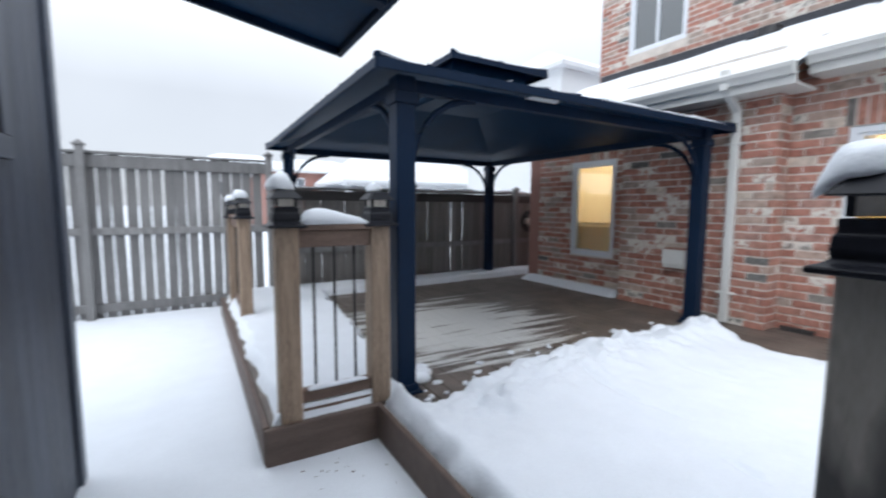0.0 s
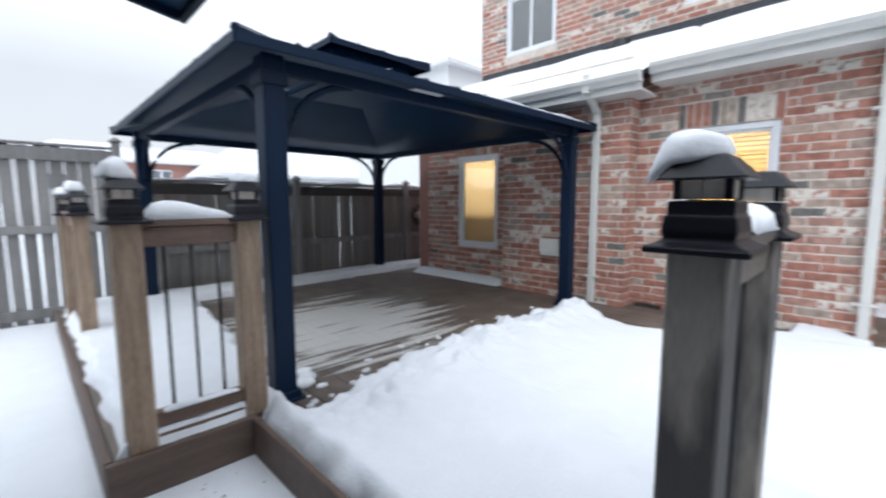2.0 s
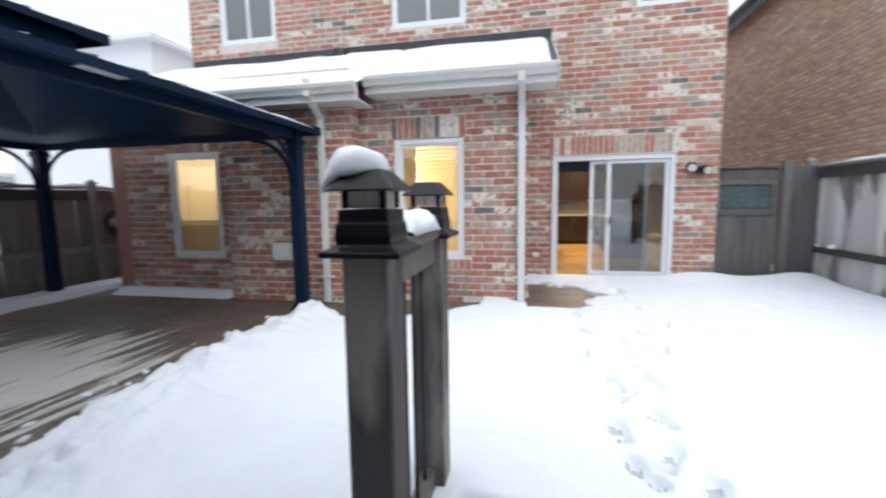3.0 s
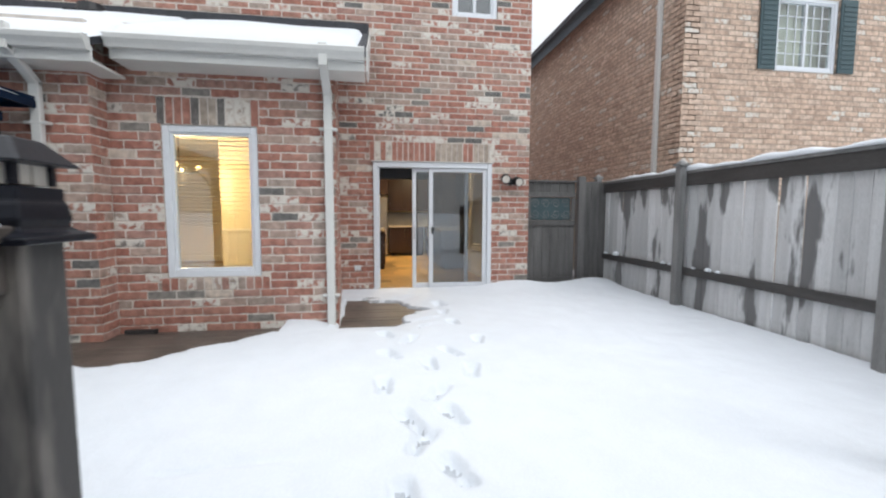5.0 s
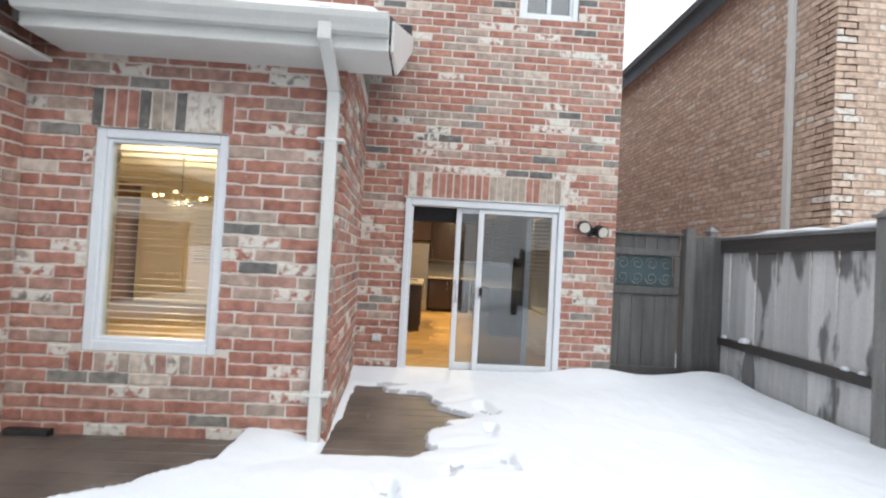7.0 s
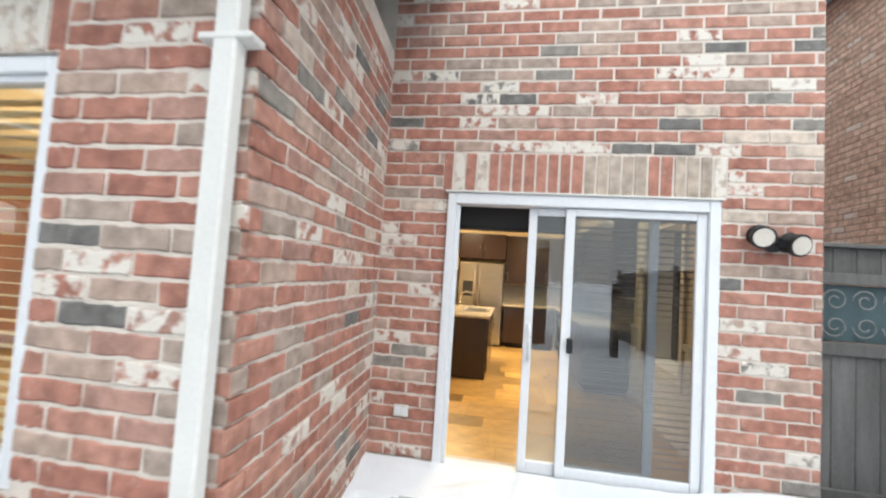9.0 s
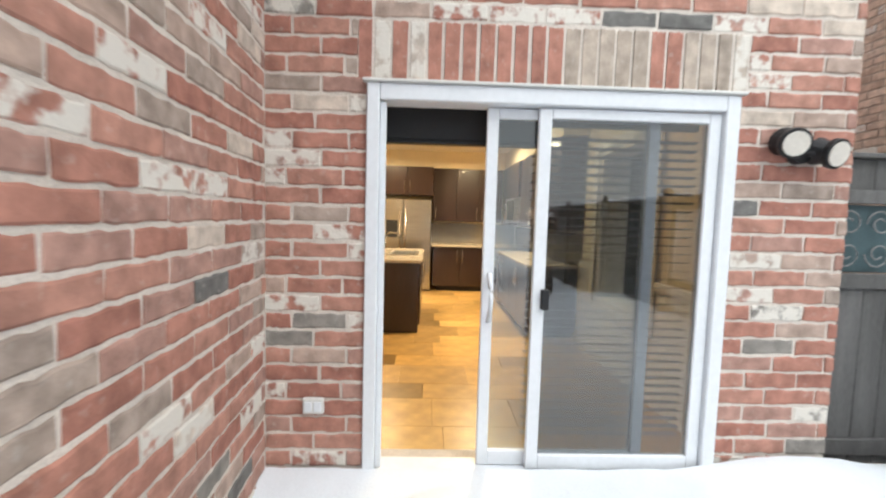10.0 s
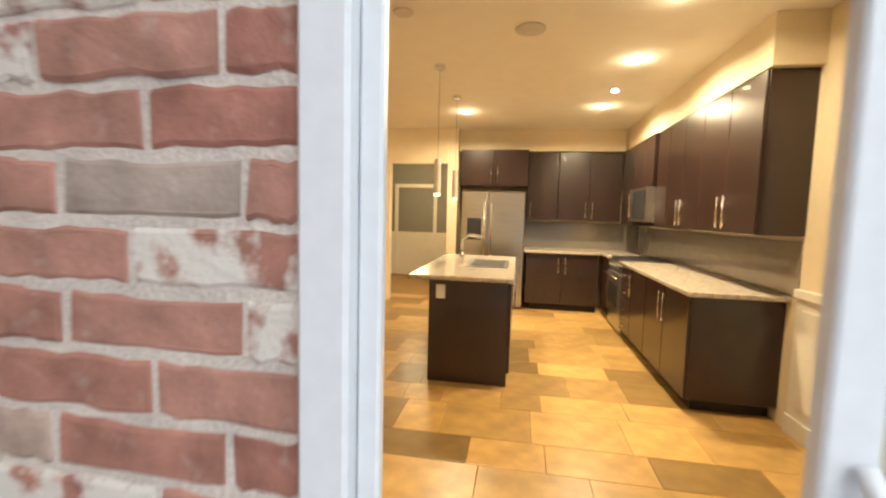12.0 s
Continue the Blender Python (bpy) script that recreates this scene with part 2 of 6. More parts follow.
M_GROUT = mat("grout", (0.33, 0.21, 0.085), 0.9, var=0.1)
M_SPLASH = mat("glossy_backsplash", (0.33, 0.30, 0.26), 0.15, metal=0.5, var=0.1, scale=8, bump=0.02)
M_GREY = mat("grey_wall_paint", (0.22, 0.22, 0.20), 0.7, var=0.05)
M_BLIND = mat("blind_slat", (0.72, 0.66, 0.52), 0.5, var=0.05, bump=0.02)
# black of the door shade; also painted on sheets standing for unlit hollows
M_SHADE = mat("black_shade_and_hollow", (0.012, 0.012, 0.014), 0.6, var=0.2, scale=3, bump=0.05)
M_SCREEN = mat("screen_mesh_frame", (0.50, 0.54, 0.57), 0.5, var=0.05)
M_BULB = emit("warm_bulb", (1.0, 0.78, 0.42), 25)
M_GLOBE = emit("warm_globe", (1.0, 0.72, 0.34), 5.0)
M_PENDANT = emit("lit_pendant_glass", (1.0, 0.85, 0.6), 1.6)
M_SIDING = mat("white_siding", (0.62, 0.63, 0.64), 0.7, var=0.05, bump=0.05)
M_FARBRICK = mat("far_brick", (0.32, 0.17, 0.14), 0.9, var=0.15, scale=2, bump=0.1)
M_SHUTTER = mat("teal_shutter", (0.05, 0.085, 0.095), 0.6, var=0.15)
M_GREEN = mat("hose_reel_green", (0.03, 0.035, 0.035), 0.5, var=0.2)

# ---- building helpers ----


def bx(bm, x0, x1, y0, y1, z0, z1, m=None):
    """Add a box to a bmesh, turned by m if given."""
    c = Matrix.Translation(((x0 + x1) / 2, (y0 + y1) / 2, (z0 + z1) / 2)) @ Matrix.Diagonal((abs(x1 - x0), abs(y1 - y0), abs(z1 - z0), 1))
    return bmesh.ops.create_cube(bm, size=1.0, matrix=(m @ c) if m else c)["verts"]


def cyl(bm, r, depth, m, r2=None, seg=16):
    return bmesh.ops.create_cone(bm, cap_ends=True, segments=seg, radius1=r, radius2=r if r2 is None else r2, depth=depth, matrix=m)["verts"]


def tube(bm, pts, r, seg=8):
    """A round bar along a chain of points."""
    pts = [Vector(p) for p in pts]
    rings = []
    for i, p in enumerate(pts):
        d = (pts[min(i + 1, len(pts) - 1)] - pts[max(i - 1, 0)]).normalized()
        side = d.cross(Vector((0.13, 0.31, 0.94)) if abs(d.z) < 0.9 else Vector((1, 0.1, 0))).normalized()
        up = side.cross(d)
        rings.append([bm.verts.new(p + (side * math.cos(6.2832 * k / seg) + up * math.sin(6.2832 * k / seg)) * r) for k in range(seg)])
    for a, b in zip(rings, rings[1:]):
        for k in range(seg):
            bm.faces.new((a[k], a[(k + 1) % seg], b[(k + 1) % seg], b[k]))
    bm.faces.new(rings[0][::-1])
    bm.faces.new(rings[-1])


def mesh_of(bm, name, material, bevel=0.0, smooth=False):
    if bevel:
        bmesh.ops.bevel(bm, geom=bm.edges[:], offset=bevel, segments=1, affect="EDGES", clamp_overlap=True)
    me = bpy.data.meshes.new(name)
    bm.to_mesh(me)
    bm.free()
    me.materials.append(material)
    if smooth:
        me.polygons.foreach_set("use_smooth", [True] * len(me.polygons))
    return me


def part(name, bm, material, parent, label="", bevel=0.0, smooth=False):
    ob = new(name, mesh_of(bm, name, material, bevel, smooth))
    ob.parent = parent
    return tagged(ob, label)


def boxpart(name, dims, material, parent, label="", bevel=0.004, m=None):
    bm = bmesh.new()
    bx(bm, *dims, m=m)
    return part(name, bm, material, parent, label, bevel)


def thing(name, label, category, at=(0, 0, 0), group="", kind=""):
    ob = new(name)
    ob.location = at
    ob.empty_display_size = 0.1
    return tagged(ob, label, category, group, kind)


def solid(name, bm, material, label, category, group="", kind="", bevel=0.0, smooth=False):
    return tagged(new(name, mesh_of(bm, name, material, bevel, smooth)), label, category, group, kind)


def grid_noise(x, y, s, seed):
    """Smooth value noise on arrays."""
    rng = np.random.RandomState(seed)
    tab = rng.rand(64, 64)
    u, v = x * s + 1000.0, y * s + 1000.0
    i, j = np.floor(u).astype(int), np.floor(v).astype(int)
    fu, fv = u - i, v - j
    fu, fv = fu * fu * (3 - 2 * fu), fv * fv * (3 - 2 * fv)
    g = lambda a, b: tab[a % 64, b % 64]
    return (g(i, j) * (1 - fu) + g(i + 1, j) * fu) * (1 - fv) + (g(i, j + 1) * (1 - fu) + g(i + 1, j + 1) * fu) * fv


def snow_blob(name, sx, sy, sz, seed, at, label="fresh white snow heaped on a post cap", cat="snow"):
    """A rounded heap with a flat underside."""
    bm = bmesh.new()
    bmesh.ops.create_icosphere(bm, subdivisions=3, radius=1.0)
    for v in bm.verts:
        k = 1 + 0.22 * noise.noise(v.co * 1.3 + Vector((seed * 7.1, 0, 0)))
        z = v.co.z
        v.co = Vector((v.co.x * sx * k, v.co.y * sy * k, max(z, -0.25 + 0.1 * noise.noise(v.co * 2 + Vector((seed, 3, 1)))) * sz * k))
    ob = solid(name, bm, M_SNOW, label, cat, smooth=True)
    ob.location = (at[0], at[1], at[2] + 0.25 * sz)
    return ob


def snow_strip(name, x0, x1, y0, y1, z, h, seed, label):
    """A strip of snow lying along a rail, a beam or a fence: rounded and uneven."""
    along_x = (x1 - x0) > (y1 - y0)
    L, w = max(x1 - x0, y1 - y0), min(x1 - x0, y1 - y0)
    n, k = max(6, int(L / 0.06)), 7
    verts, faces = [], []
    rnd = random.Random(seed)
    ph = [rnd.random() * 6 for _ in range(4)]
    for i in range(n + 1):
        s = i / n
        end = min(1, 6 * min(s, 1 - s) + 0.15)
        hh = h * end * (0.75 + 0.25 * math.sin(s * L * 5 + ph[0]) + 0.15 * math.sin(s * L * 13 + ph[1]))
        for j in range(k):
            a = math.pi * j / (k - 1)
            c = -math.cos(a) * w / 2 * (1 + 0.1 * math.sin(s * L * 9 + ph[2]))
            zz = math.sin(a) ** 0.7 * max(hh, 0.006)
            p = (x0 + s * L, (y0 + y1) / 2 + c, z + zz) if along_x else ((x0 + x1) / 2 + c, y0 + s * L, z + zz)
            verts.append(p)
    for i in range(n):
        for j in range(k - 1):
            a = i * k + j
            faces.append((a, a + 1, a + k + 1, a + k))
        faces.append((i * k, (i + 1) * k, (i + 1) * k + k - 1, i * k + k - 1))
    me = bpy.data.meshes.new(name)
    me.from_pydata(verts, [], faces)
    me.materials.append(M_SNOW)
    me.polygons.foreach_set("use_smooth", [True] * len(me.polygons))
    return tagged(new(name, me), label, "snow")


# ---- walls with openings ----


def frame_of(face, at):
    """Local frame of a wall: u along the wall, n out of it. face: which way it looks."""
    return {"-x": (Vector((0, -1, 0)), Vector((-1, 0, 0))), "-y": (Vector((1, 0, 0)), Vector((0, -1, 0))), "+y": (Vector((-1, 0, 0)), Vector((0, 1, 0)))}[face]


def spans(lo, hi, cuts):
    out, a = [], lo
    for c0, c1 in sorted(cuts):
        if c0 > a:
            out.append((a, min(c0, hi)))
        a = max(a, c1)
    if a < hi:
        out.append((a, hi))
    return [s for s in out if s[1] - s[0] > 1e-4]


def wall_body(name, origin, face, length, z0, z1, holes, thick, material, label):
    """A wall slab whose outer face starts at origin and runs along u; holes: (u0, u1, z0, z1) cut right through."""
    u, n = frame_of(face, 0)
    bm = bmesh.new()
    us = sorted({0.0, length, *[h[0] for h in holes], *[h[1] for h in holes]})
    for a, b in zip(us, us[1:]):
        cut = [(h[2], h[3]) for h in holes if h[0] <= a + 1e-6 and h[1] >= b - 1e-6]
        for c, d in spans(z0, z1, cut):
            p, q = Vector(origin) + u * a, Vector(origin) + u * b - n * thick
            bx(bm, min(p.x, q.x), max(p.x, q.x), min(p.y, q.y), max(p.y, q.y), c, d)
    return solid(name, bm, material, label, "wall", kind="structure")


BL, BH, JT = 0.295, 0.0958, 0.015
piece_cache = {}


def piece_mesh(length, height, depth, material, kind):
    """One brick: front at y = -depth, worn and uneven front edges, no back."""
    key = (round(length, 3), round(height, 3), depth, material.name, kind)
    if key not in piece_cache:
        rnd = random.Random(kind * 31 + int(length * 1000))
        n, c = 7, 0.007
        ring = [(length * i / n, 0.0) for i in range(n)] + [(length, 0.0)] + [(length * (n - i) / n, height) for i in range(n)] + [(0.0, height)]
        cx, cz = length / 2, height / 2
        mid = [(a + rnd.uniform(-.005, .005) * (1 if 0 < a < length else 0.8), b + rnd.uniform(-.005, .005)) for a, b in ring]
        ins = [(a + (c if a < cx else -c) * (1 if a in (0.0, length) else 0.2), b + (c if b < cz else -c)) for a, b in mid]
        k = len(ring)
        v = [(a, 0, b) for a, b in mid] + [(a, -depth + c * 0.8, b) for a, b in mid] + [(a, -depth + rnd.uniform(0, .002), b) for a, b in ins]
        f = [tuple(range(2 * k, 3 * k))]
        for i in range(k):
            j = (i + 1) % k
            f += [(i, j, k + j, k + i), (k + i, k + j, 2 * k + j, 2 * k + i)]
        me = bpy.data.meshes.new("brick")
        me.from_pydata(v, [], f)
        me.materials.append(material)
        piece_cache[key] = me
    return piece_cache[key]


def piece_verts(L, H, D, c=0.006):
    v = [(0, 0, 0), (L, 0, 0), (L, 0, H), (0, 0, H), (0, -D + c, 0), (L, -D + c, 0), (L, -D + c, H), (0, -D + c, H),
         (c, -D, c), (L - c, -D, c), (L - c, -D, H - c), (c, -D, H - c)]
    f = [(8, 9, 10, 11), (4, 5, 9, 8), (5, 6, 10, 9), (6, 7, 11, 10), (7, 4, 8, 11), (0, 1, 5, 4), (1, 2, 6, 5), (2, 3, 7, 6), (3, 0, 4, 7)]
    return v, f


def lay_bricks(wall, origin, face, length, z0, z1, holes, near, mo, mi, seed, zoff=0.0, extra=()):
    """Running-bond brickwork proud of the mortar. near(u, z): laid as single bricks; the rest joined. extra: (u, z, l, h) pieces such as soldiers."""
    u, n = frame_of(face, 0)
    rnd = random.Random(seed)
    rot = Matrix((u.to_tuple() + (0,), (-n).to_tuple() + (0,), (0, 0, 1, 0), (0, 0, 0, 1))).transposed()
    items = list(extra)
    row = 0
    z = z0 - zoff
    while z < z1 - 0.02:
        a, b = max(z, z0), min(z + BH - JT, z1)
        if b - a > 0.02:
            zm = (a + b) / 2
            for s0, s1 in spans(0, length, [(h[0], h[1]) for h in holes if h[2] < zm < h[3]]):
                x = -BL / 2 * (row % 2) - (0 if row % 3 else 0.03)
                while x < s1:
                    p, q = max(x, s0), min(x + BL - JT, s1)
                    if q - p > 0.03:
                        items.append((p, a, q - p, b - a))
                    x += BL
        z += BH
        row += 1
    near_items = [i for i in items if near(i[0] + i[2] / 2, i[1] + i[3] / 2)]
    near_items = near_items[:300]
    chosen = set(near_items)
    V, F = [], []
    for it in items:
        p, a, L, H = it
        d = 0.010 + rnd.uniform(-0.003, 0.003)
        at = Vector(origin) + u * p + Vector((0, 0, a)) - n * 0.017
        if it in chosen:
            ob = new("brick", piece_mesh(L, H, 0.024, mo, rnd.randrange(5)))
            ob.matrix_basis = Matrix.Translation(at + n * (d - 0.010)) @ rot
            ob.parent = wall
        else:
            v, f = piece_verts(L, H, d + 0.012)
            k = len(V)
            V += [tuple(at + u * w[0] - n * w[1] + Vector((0, 0, w[2]))) for w in v]
            F += [tuple(i + k for i in g) for g in f]
    if V:
        me = bpy.data.meshes.new("brickwork")
        me.from_pydata(V, [], F)
        me.materials.append(mi)
        ob = tagged(new("brickwork", me), kind="stuff")
        ob.parent = wall


def stained(name, col, wet):
    """Weathered boards with dark wet runs that hang in tongues."""
    m = mat(name, col, 0.8, var=0.22, scale=3, fine=45, stretch=(5, 5, 0.5), bump=0.3, rand="object")
    n, l = m.node_tree.nodes, m.node_tree.links
    b = n["Principled BSDF"]
    base = b.inputs["Base Color"].links[0].from_socket
    g, mp, t = n.new("ShaderNodeNewGeometry"), n.new("ShaderNodeMapping"), n.new("ShaderNodeTexNoise")
    mp.inputs["Scale"].default_value = (3.2, 3.2 if col[2] < 0.3 else 1.0, 0.75)
    t.inputs["Scale"].default_value, t.inputs["Detail"].default_value = 1.15, 4
    l.new(g.outputs["Position"], mp.inputs["Vector"])
    l.new(mp.outputs["Vector"], t.inputs["Vector"])
    r = n.new("ShaderNodeMapRange")
    r.inputs["From Min"].default_value, r.inputs["From Max"].default_value = (0.42, 0.50) if col[2] < 0.3 else (0.555, 0.60)
    r.inputs["To Max"].default_value = 0.85
    l.new(t.outputs["Fac"], r.inputs["Value"])
    x = n.new("ShaderNodeMix")
    x.data_type = "RGBA"
    x.inputs["B"].default_value = (*wet, 1)
    l.new(r.outputs["Result"], x.inputs["Factor"])
    l.new(base, x.inputs["A"])
    l.new(x.outputs["Result"], b.inputs["Base Color"])
    return m


M_CEDAR_RUN = stained("half_wet_cedar", (0.225, 0.205, 0.185), (0.040, 0.040, 0.042))
M_FENCE_PALE = stained("pale_stained_board", (0.50, 0.505, 0.51), (0.10, 0.098, 0.098))


def lit_cloth(name, col):
    """A thin slat that lets light through."""
    m = bpy.data.materials.new(name)
    m.use_nodes = True
    n, l = m.node_tree.nodes, m.node_tree.links
    n.clear()
    o, x, d, t = n.new("ShaderNodeOutputMaterial"), n.new("ShaderNodeMixShader"), n.new("ShaderNodeBsdfDiffuse"), n.new("ShaderNodeBsdfTranslucent")
    d.inputs["Color"].default_value = t.inputs["Color"].default_value = (*col, 1)
    x.inputs["Fac"].default_value = 0.6
    l.new(d.outputs["BSDF"], x.inputs[1])
    l.new(t.outputs["BSDF"], x.inputs[2])
    l.new(x.outputs["Shader"], o.inputs["Surface"])
    return m


M_BLIND_T = lit_cloth("translucent_slat", (0.75, 0.70, 0.60))
# darker copy of the cream slat: the shadow on the slat tops is in the colour
M_BLIND_SHADED = lit_cloth("shaded_slat", (0.34, 0.33, 0.31))

# ---- ground and deck ----
XD, XW, XC, YR, YI, YC, YC2, YL = 8.29, 6.34, 6.05, 0.318, 0.445, 2.65, 4.63, 6.72   # wall faces of the house
FLOOR, CEIL = 0.02, 2.80
GR = -0.24                                                              # snow level of the yard


def sheet(name, xs, ys, hfun, material, label, category, kind="structure"):
    X, Y = np.meshgrid(xs, ys, indexing="ij")
    Z = hfun(X, Y)
    nx, ny = X.shape
    verts = np.stack([X.ravel(), Y.ravel(), Z.ravel()], 1)
    idx = np.arange(nx * ny).reshape(nx, ny)
    faces = np.stack([idx[:-1, :-1].ravel(), idx[1:, :-1].ravel(), idx[1:, 1:].ravel(), idx[:-1, 1:].ravel()], 1)
    me = bpy.data.meshes.new(name)
    me.from_pydata(verts.tolist(), [], faces.tolist())
    me.materials.append(material)
    me.polygons.foreach_set("use_smooth", [True] * len(me.polygons))
    return tagged(new(name, me), label, category, kind=kind)


def yard_h(x, y):
    r = np.hypot(x - 2, y - 2)
    return GR + 0.05 * (grid_noise(x, y, 0.7, 3) - 0.5) + 0.018 * (grid_noise(x, y, 3.0, 4) - 0.5) + np.clip((r - 40) * 0.004, 0, 1.0)


coarse = np.concatenate([-np.geomspace(900, 6, 30), np.linspace(-5.5, 9, 110), np.geomspace(10, 900, 30)])
sheet("ground", coarse, coarse, yard_h, M_SNOW, "snow-covered back yard and land beyond the fences", "ground")


def smooth(e0, e1, v):
    t = np.clip((v - e0) / (e1 - e0), 0, 1)
    return t * t * (3 - 2 * t)


FEET = [(4.27, -0.18), (3.76, -0.33), (4.11, -0.54), (3.80, -0.60), (4.65, -0.56), (5.34, -0.44), (4.91, -0.25), (4.48, -0.87), (5.24, -1.09), (4.92, -0.78),
        (5.88, -0.61), (5.97, -0.99), (5.55, -0.22), (3.50, -0.37), (3.22, -0.52), (3.05, -0.25), (2.80, -0.45), (2.66, -0.30), (2.55, -0.58), (6.5, -0.95), (7.0, -1.0)]


def snow_h(x, y):
    jag = 0.30 * (grid_noise(x, y, 2.2, 5) - 0.5) + 0.16 * (grid_noise(x, y, 7, 6) - 0.5) + 0.07 * (grid_noise(x, y, 18, 12) - 0.5)
    h = 0.10 + 0.04 * (grid_noise(x, y, 0.8, 7) - 0.5) + 0.014 * (grid_noise(x, y, 5, 8) - 0.5) + 0.007 * (grid_noise(x, y, 17, 18) - 0.5)
    # shovelled ridge along the edge of the covered floor
    edge = np.interp(x, [1.5, 2.4, 3.6, 4.6, 5.6, 6.4], [2.80, 3.02, 3.18, 3.16, 2.95, 2.6])
    h += (0.075 + 0.035 * smooth(4.0, 5.2, x)) * np.exp(-((y - (edge - 0.36)) / 0.27) ** 2) * smooth(1.6, 3.2, x) * (1 - smooth(5.1, 5.7, x))
    # crumbly heaped snow where the shovel stopped
    rough = np.exp(-((y - (edge - 0.22)) / 0.30) ** 2) * smooth(1.5, 2.0, x) * (1 - smooth(5.3, 5.9, x))
    h += rough * (0.10 * (grid_noise(x, y, 5.5, 21) - 0.45) + 0.09 * (grid_noise(x, y, 12, 22) - 0.5) + 0.04 * (grid_noise(x, y, 31, 23) - 0.5))
    for k, (fx, fy) in enumerate(FEET):
        c, s = math.cos(0.5 * math.sin(k * 2.3)), math.sin(0.5 * math.sin(k * 2.3))
        p, q = (x - fx) * c + (y - fy) * s, (y - fy) * c - (x - fx) * s
        h -= 0.075 * np.exp(-(((p - 0.06) / 0.085) ** 2) ** 3 - ((q / 0.055) ** 2) ** 3)
        h -= 0.095 * np.exp(-(((p + 0.09) / 0.045) ** 2) ** 3 - ((q / 0.042) ** 2) ** 3)
        h += 0.005 * np.exp(-((p / 0.2) ** 2) - ((q / 0.11) ** 2))
    h = np.maximum(h, 0.014 * grid_noise(x, y, 26, 15) - 0.004)
    covered = (y - edge + 0.5 * jag) * smooth(1.30, 1.7, x + 0.3 * (7 - y) * 0.12)
    west = x - (1.75 + 0.10 * (y - 3.5)) + 0.5 * jag
    back = 6.95 + 0.05 * x + 0.3 * jag - y
    bare1 = np.minimum(np.minimum(covered, west), back)
    # bare strip along the house wall
    bare2 = np.minimum((x - np.interp(y, [0.3, 0.57, 0.97, 1.35, 1.8, 2.0, 2.35, 2.8, 3.5], [6.25, 6.1, 5.85, 5.5, 5.1, 4.96, 4.98, 5.1, 4.9]) + 0.25 * jag + 0.12 * (grid_noise(x * 6, y * 0.7, 1.8, 19) - 0.5)), y - 0.92)
    bare2 = np.minimum(bare2, 4.9 - y)
    # bare patch beside the door
    streak = 0.42 * (grid_noise(x * 7, y * 0.8, 1.6, 9) - 0.5)
    bare3 = np.minimum(np.minimum(x - 6.12 + 0.1 * jag, 7.80 - x - 0.3 * jag), y - np.interp(x, [6.1, 6.5, 6.95, 7.43, 7.75], [-0.34, -0.56, -0.76, -0.36, -0.06]) + streak)
    bare3 = np.minimum(bare3, 0.31 - y + 0.2 * jag)
    h *= 1 - 0.6 * smooth(-0.5, -0.02, bare3)
    bare = np.maximum(np.maximum(bare1, bare2), bare3)
    h = h - 0.22 * smooth(-0.04, 0.10, bare)
    # drift against the wall foot under the window and along the fences
    h += 0.10 * np.exp(-((x - 6.22) / 0.30) ** 2) * smooth(4.55, 4.8, y) * smooth(0, .2, 7.0 - y) * 2.3
    h += 0.10 * np.exp(-((x - 8.25) / 0.3) ** 2 - ((y + 2.5) / 0.5) ** 2) + 0.1 * np.exp(-((x - 8.3) / 0.4) ** 2 - ((y + 3.9) / 0.5) ** 2)
    # thin lines where the board joints show
    for c, y0, y1 in ((3.0, 1.7, 2.8), (2.85, -0.1, 0.9), (3.4, 0.2, 1.0), (2.7, 1.0, 1.5), (3.9, 1.9, 2.4)):
        h -= 0.05 * np.exp(-((x - c - 0.02 * np.sin(y * 5)) / 0.016) ** 2) * np.clip(2.2 * grid_noise(x * 0.3, y, 5, 25) - 0.4, 0, 1) * smooth(y0, y0 + .2, y) * smooth(-y1, -y1 + .2, -y)
    # rounded lip at the deck's outer edges
    lim = np.where(y > 3.19, 0.74, np.where(y > 0.57, 1.50, 2.28))
    lip = x - lim - 0.07 * (grid_noise(x, y, 6, 10) - 0.5)
    h = np.where(lip < 0, -0.45 + 0 * h, h * smooth(0, 0.10, lip) + (-0.02) * (1 - smooth(0, 0.10, lip)))
    return h


cover = sheet("snow_cover", np.arange(0.70, 8.28, 0.024), np.arange(-4.2, 7.72, 0.024), snow_h, M_SNOW,
      "trodden fresh snow over the deck with footprints", "snow", kind="stuff")
# greyer snow where feet and shovel left only a thin layer
cover.data.materials.append(M_SNOW_THIN)
cz = np.empty(len(cover.data.vertices) * 3)
cover.data.vertices.foreach_get("co", cz)
cz = cz.reshape(-1, 3)
quad = np.empty(len(cover.data.polygons) * 4, dtype=np.int32)
cover.data.loops.foreach_get("vertex_index", quad)
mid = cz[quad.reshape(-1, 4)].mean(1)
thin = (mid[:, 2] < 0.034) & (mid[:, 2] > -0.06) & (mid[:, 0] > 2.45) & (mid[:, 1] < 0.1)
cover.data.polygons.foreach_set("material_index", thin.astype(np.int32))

# thin frost streaks left on the swept floor
frost = bpy.data.materials.new("swept_deck")
frost.use_nodes = True
fn, fl = frost.node_tree.nodes, frost.node_tree.links
fb = fn["Principled BSDF"]
fg, fm, fz = fn.new("ShaderNodeNewGeometry"), fn.new("ShaderNodeMapping"), fn.new("ShaderNodeTexNoise")
fm.inputs["Rotation"].default_value, fm.inputs["Scale"].default_value = (0, 0, radians(47)), (0.8, 9.0, 1)
fz.inputs["Scale"].default_value, fz.inputs["Detail"].default_value = 1.0, 6
fl.new(fg.outputs["Position"], fm.inputs["Vector"])
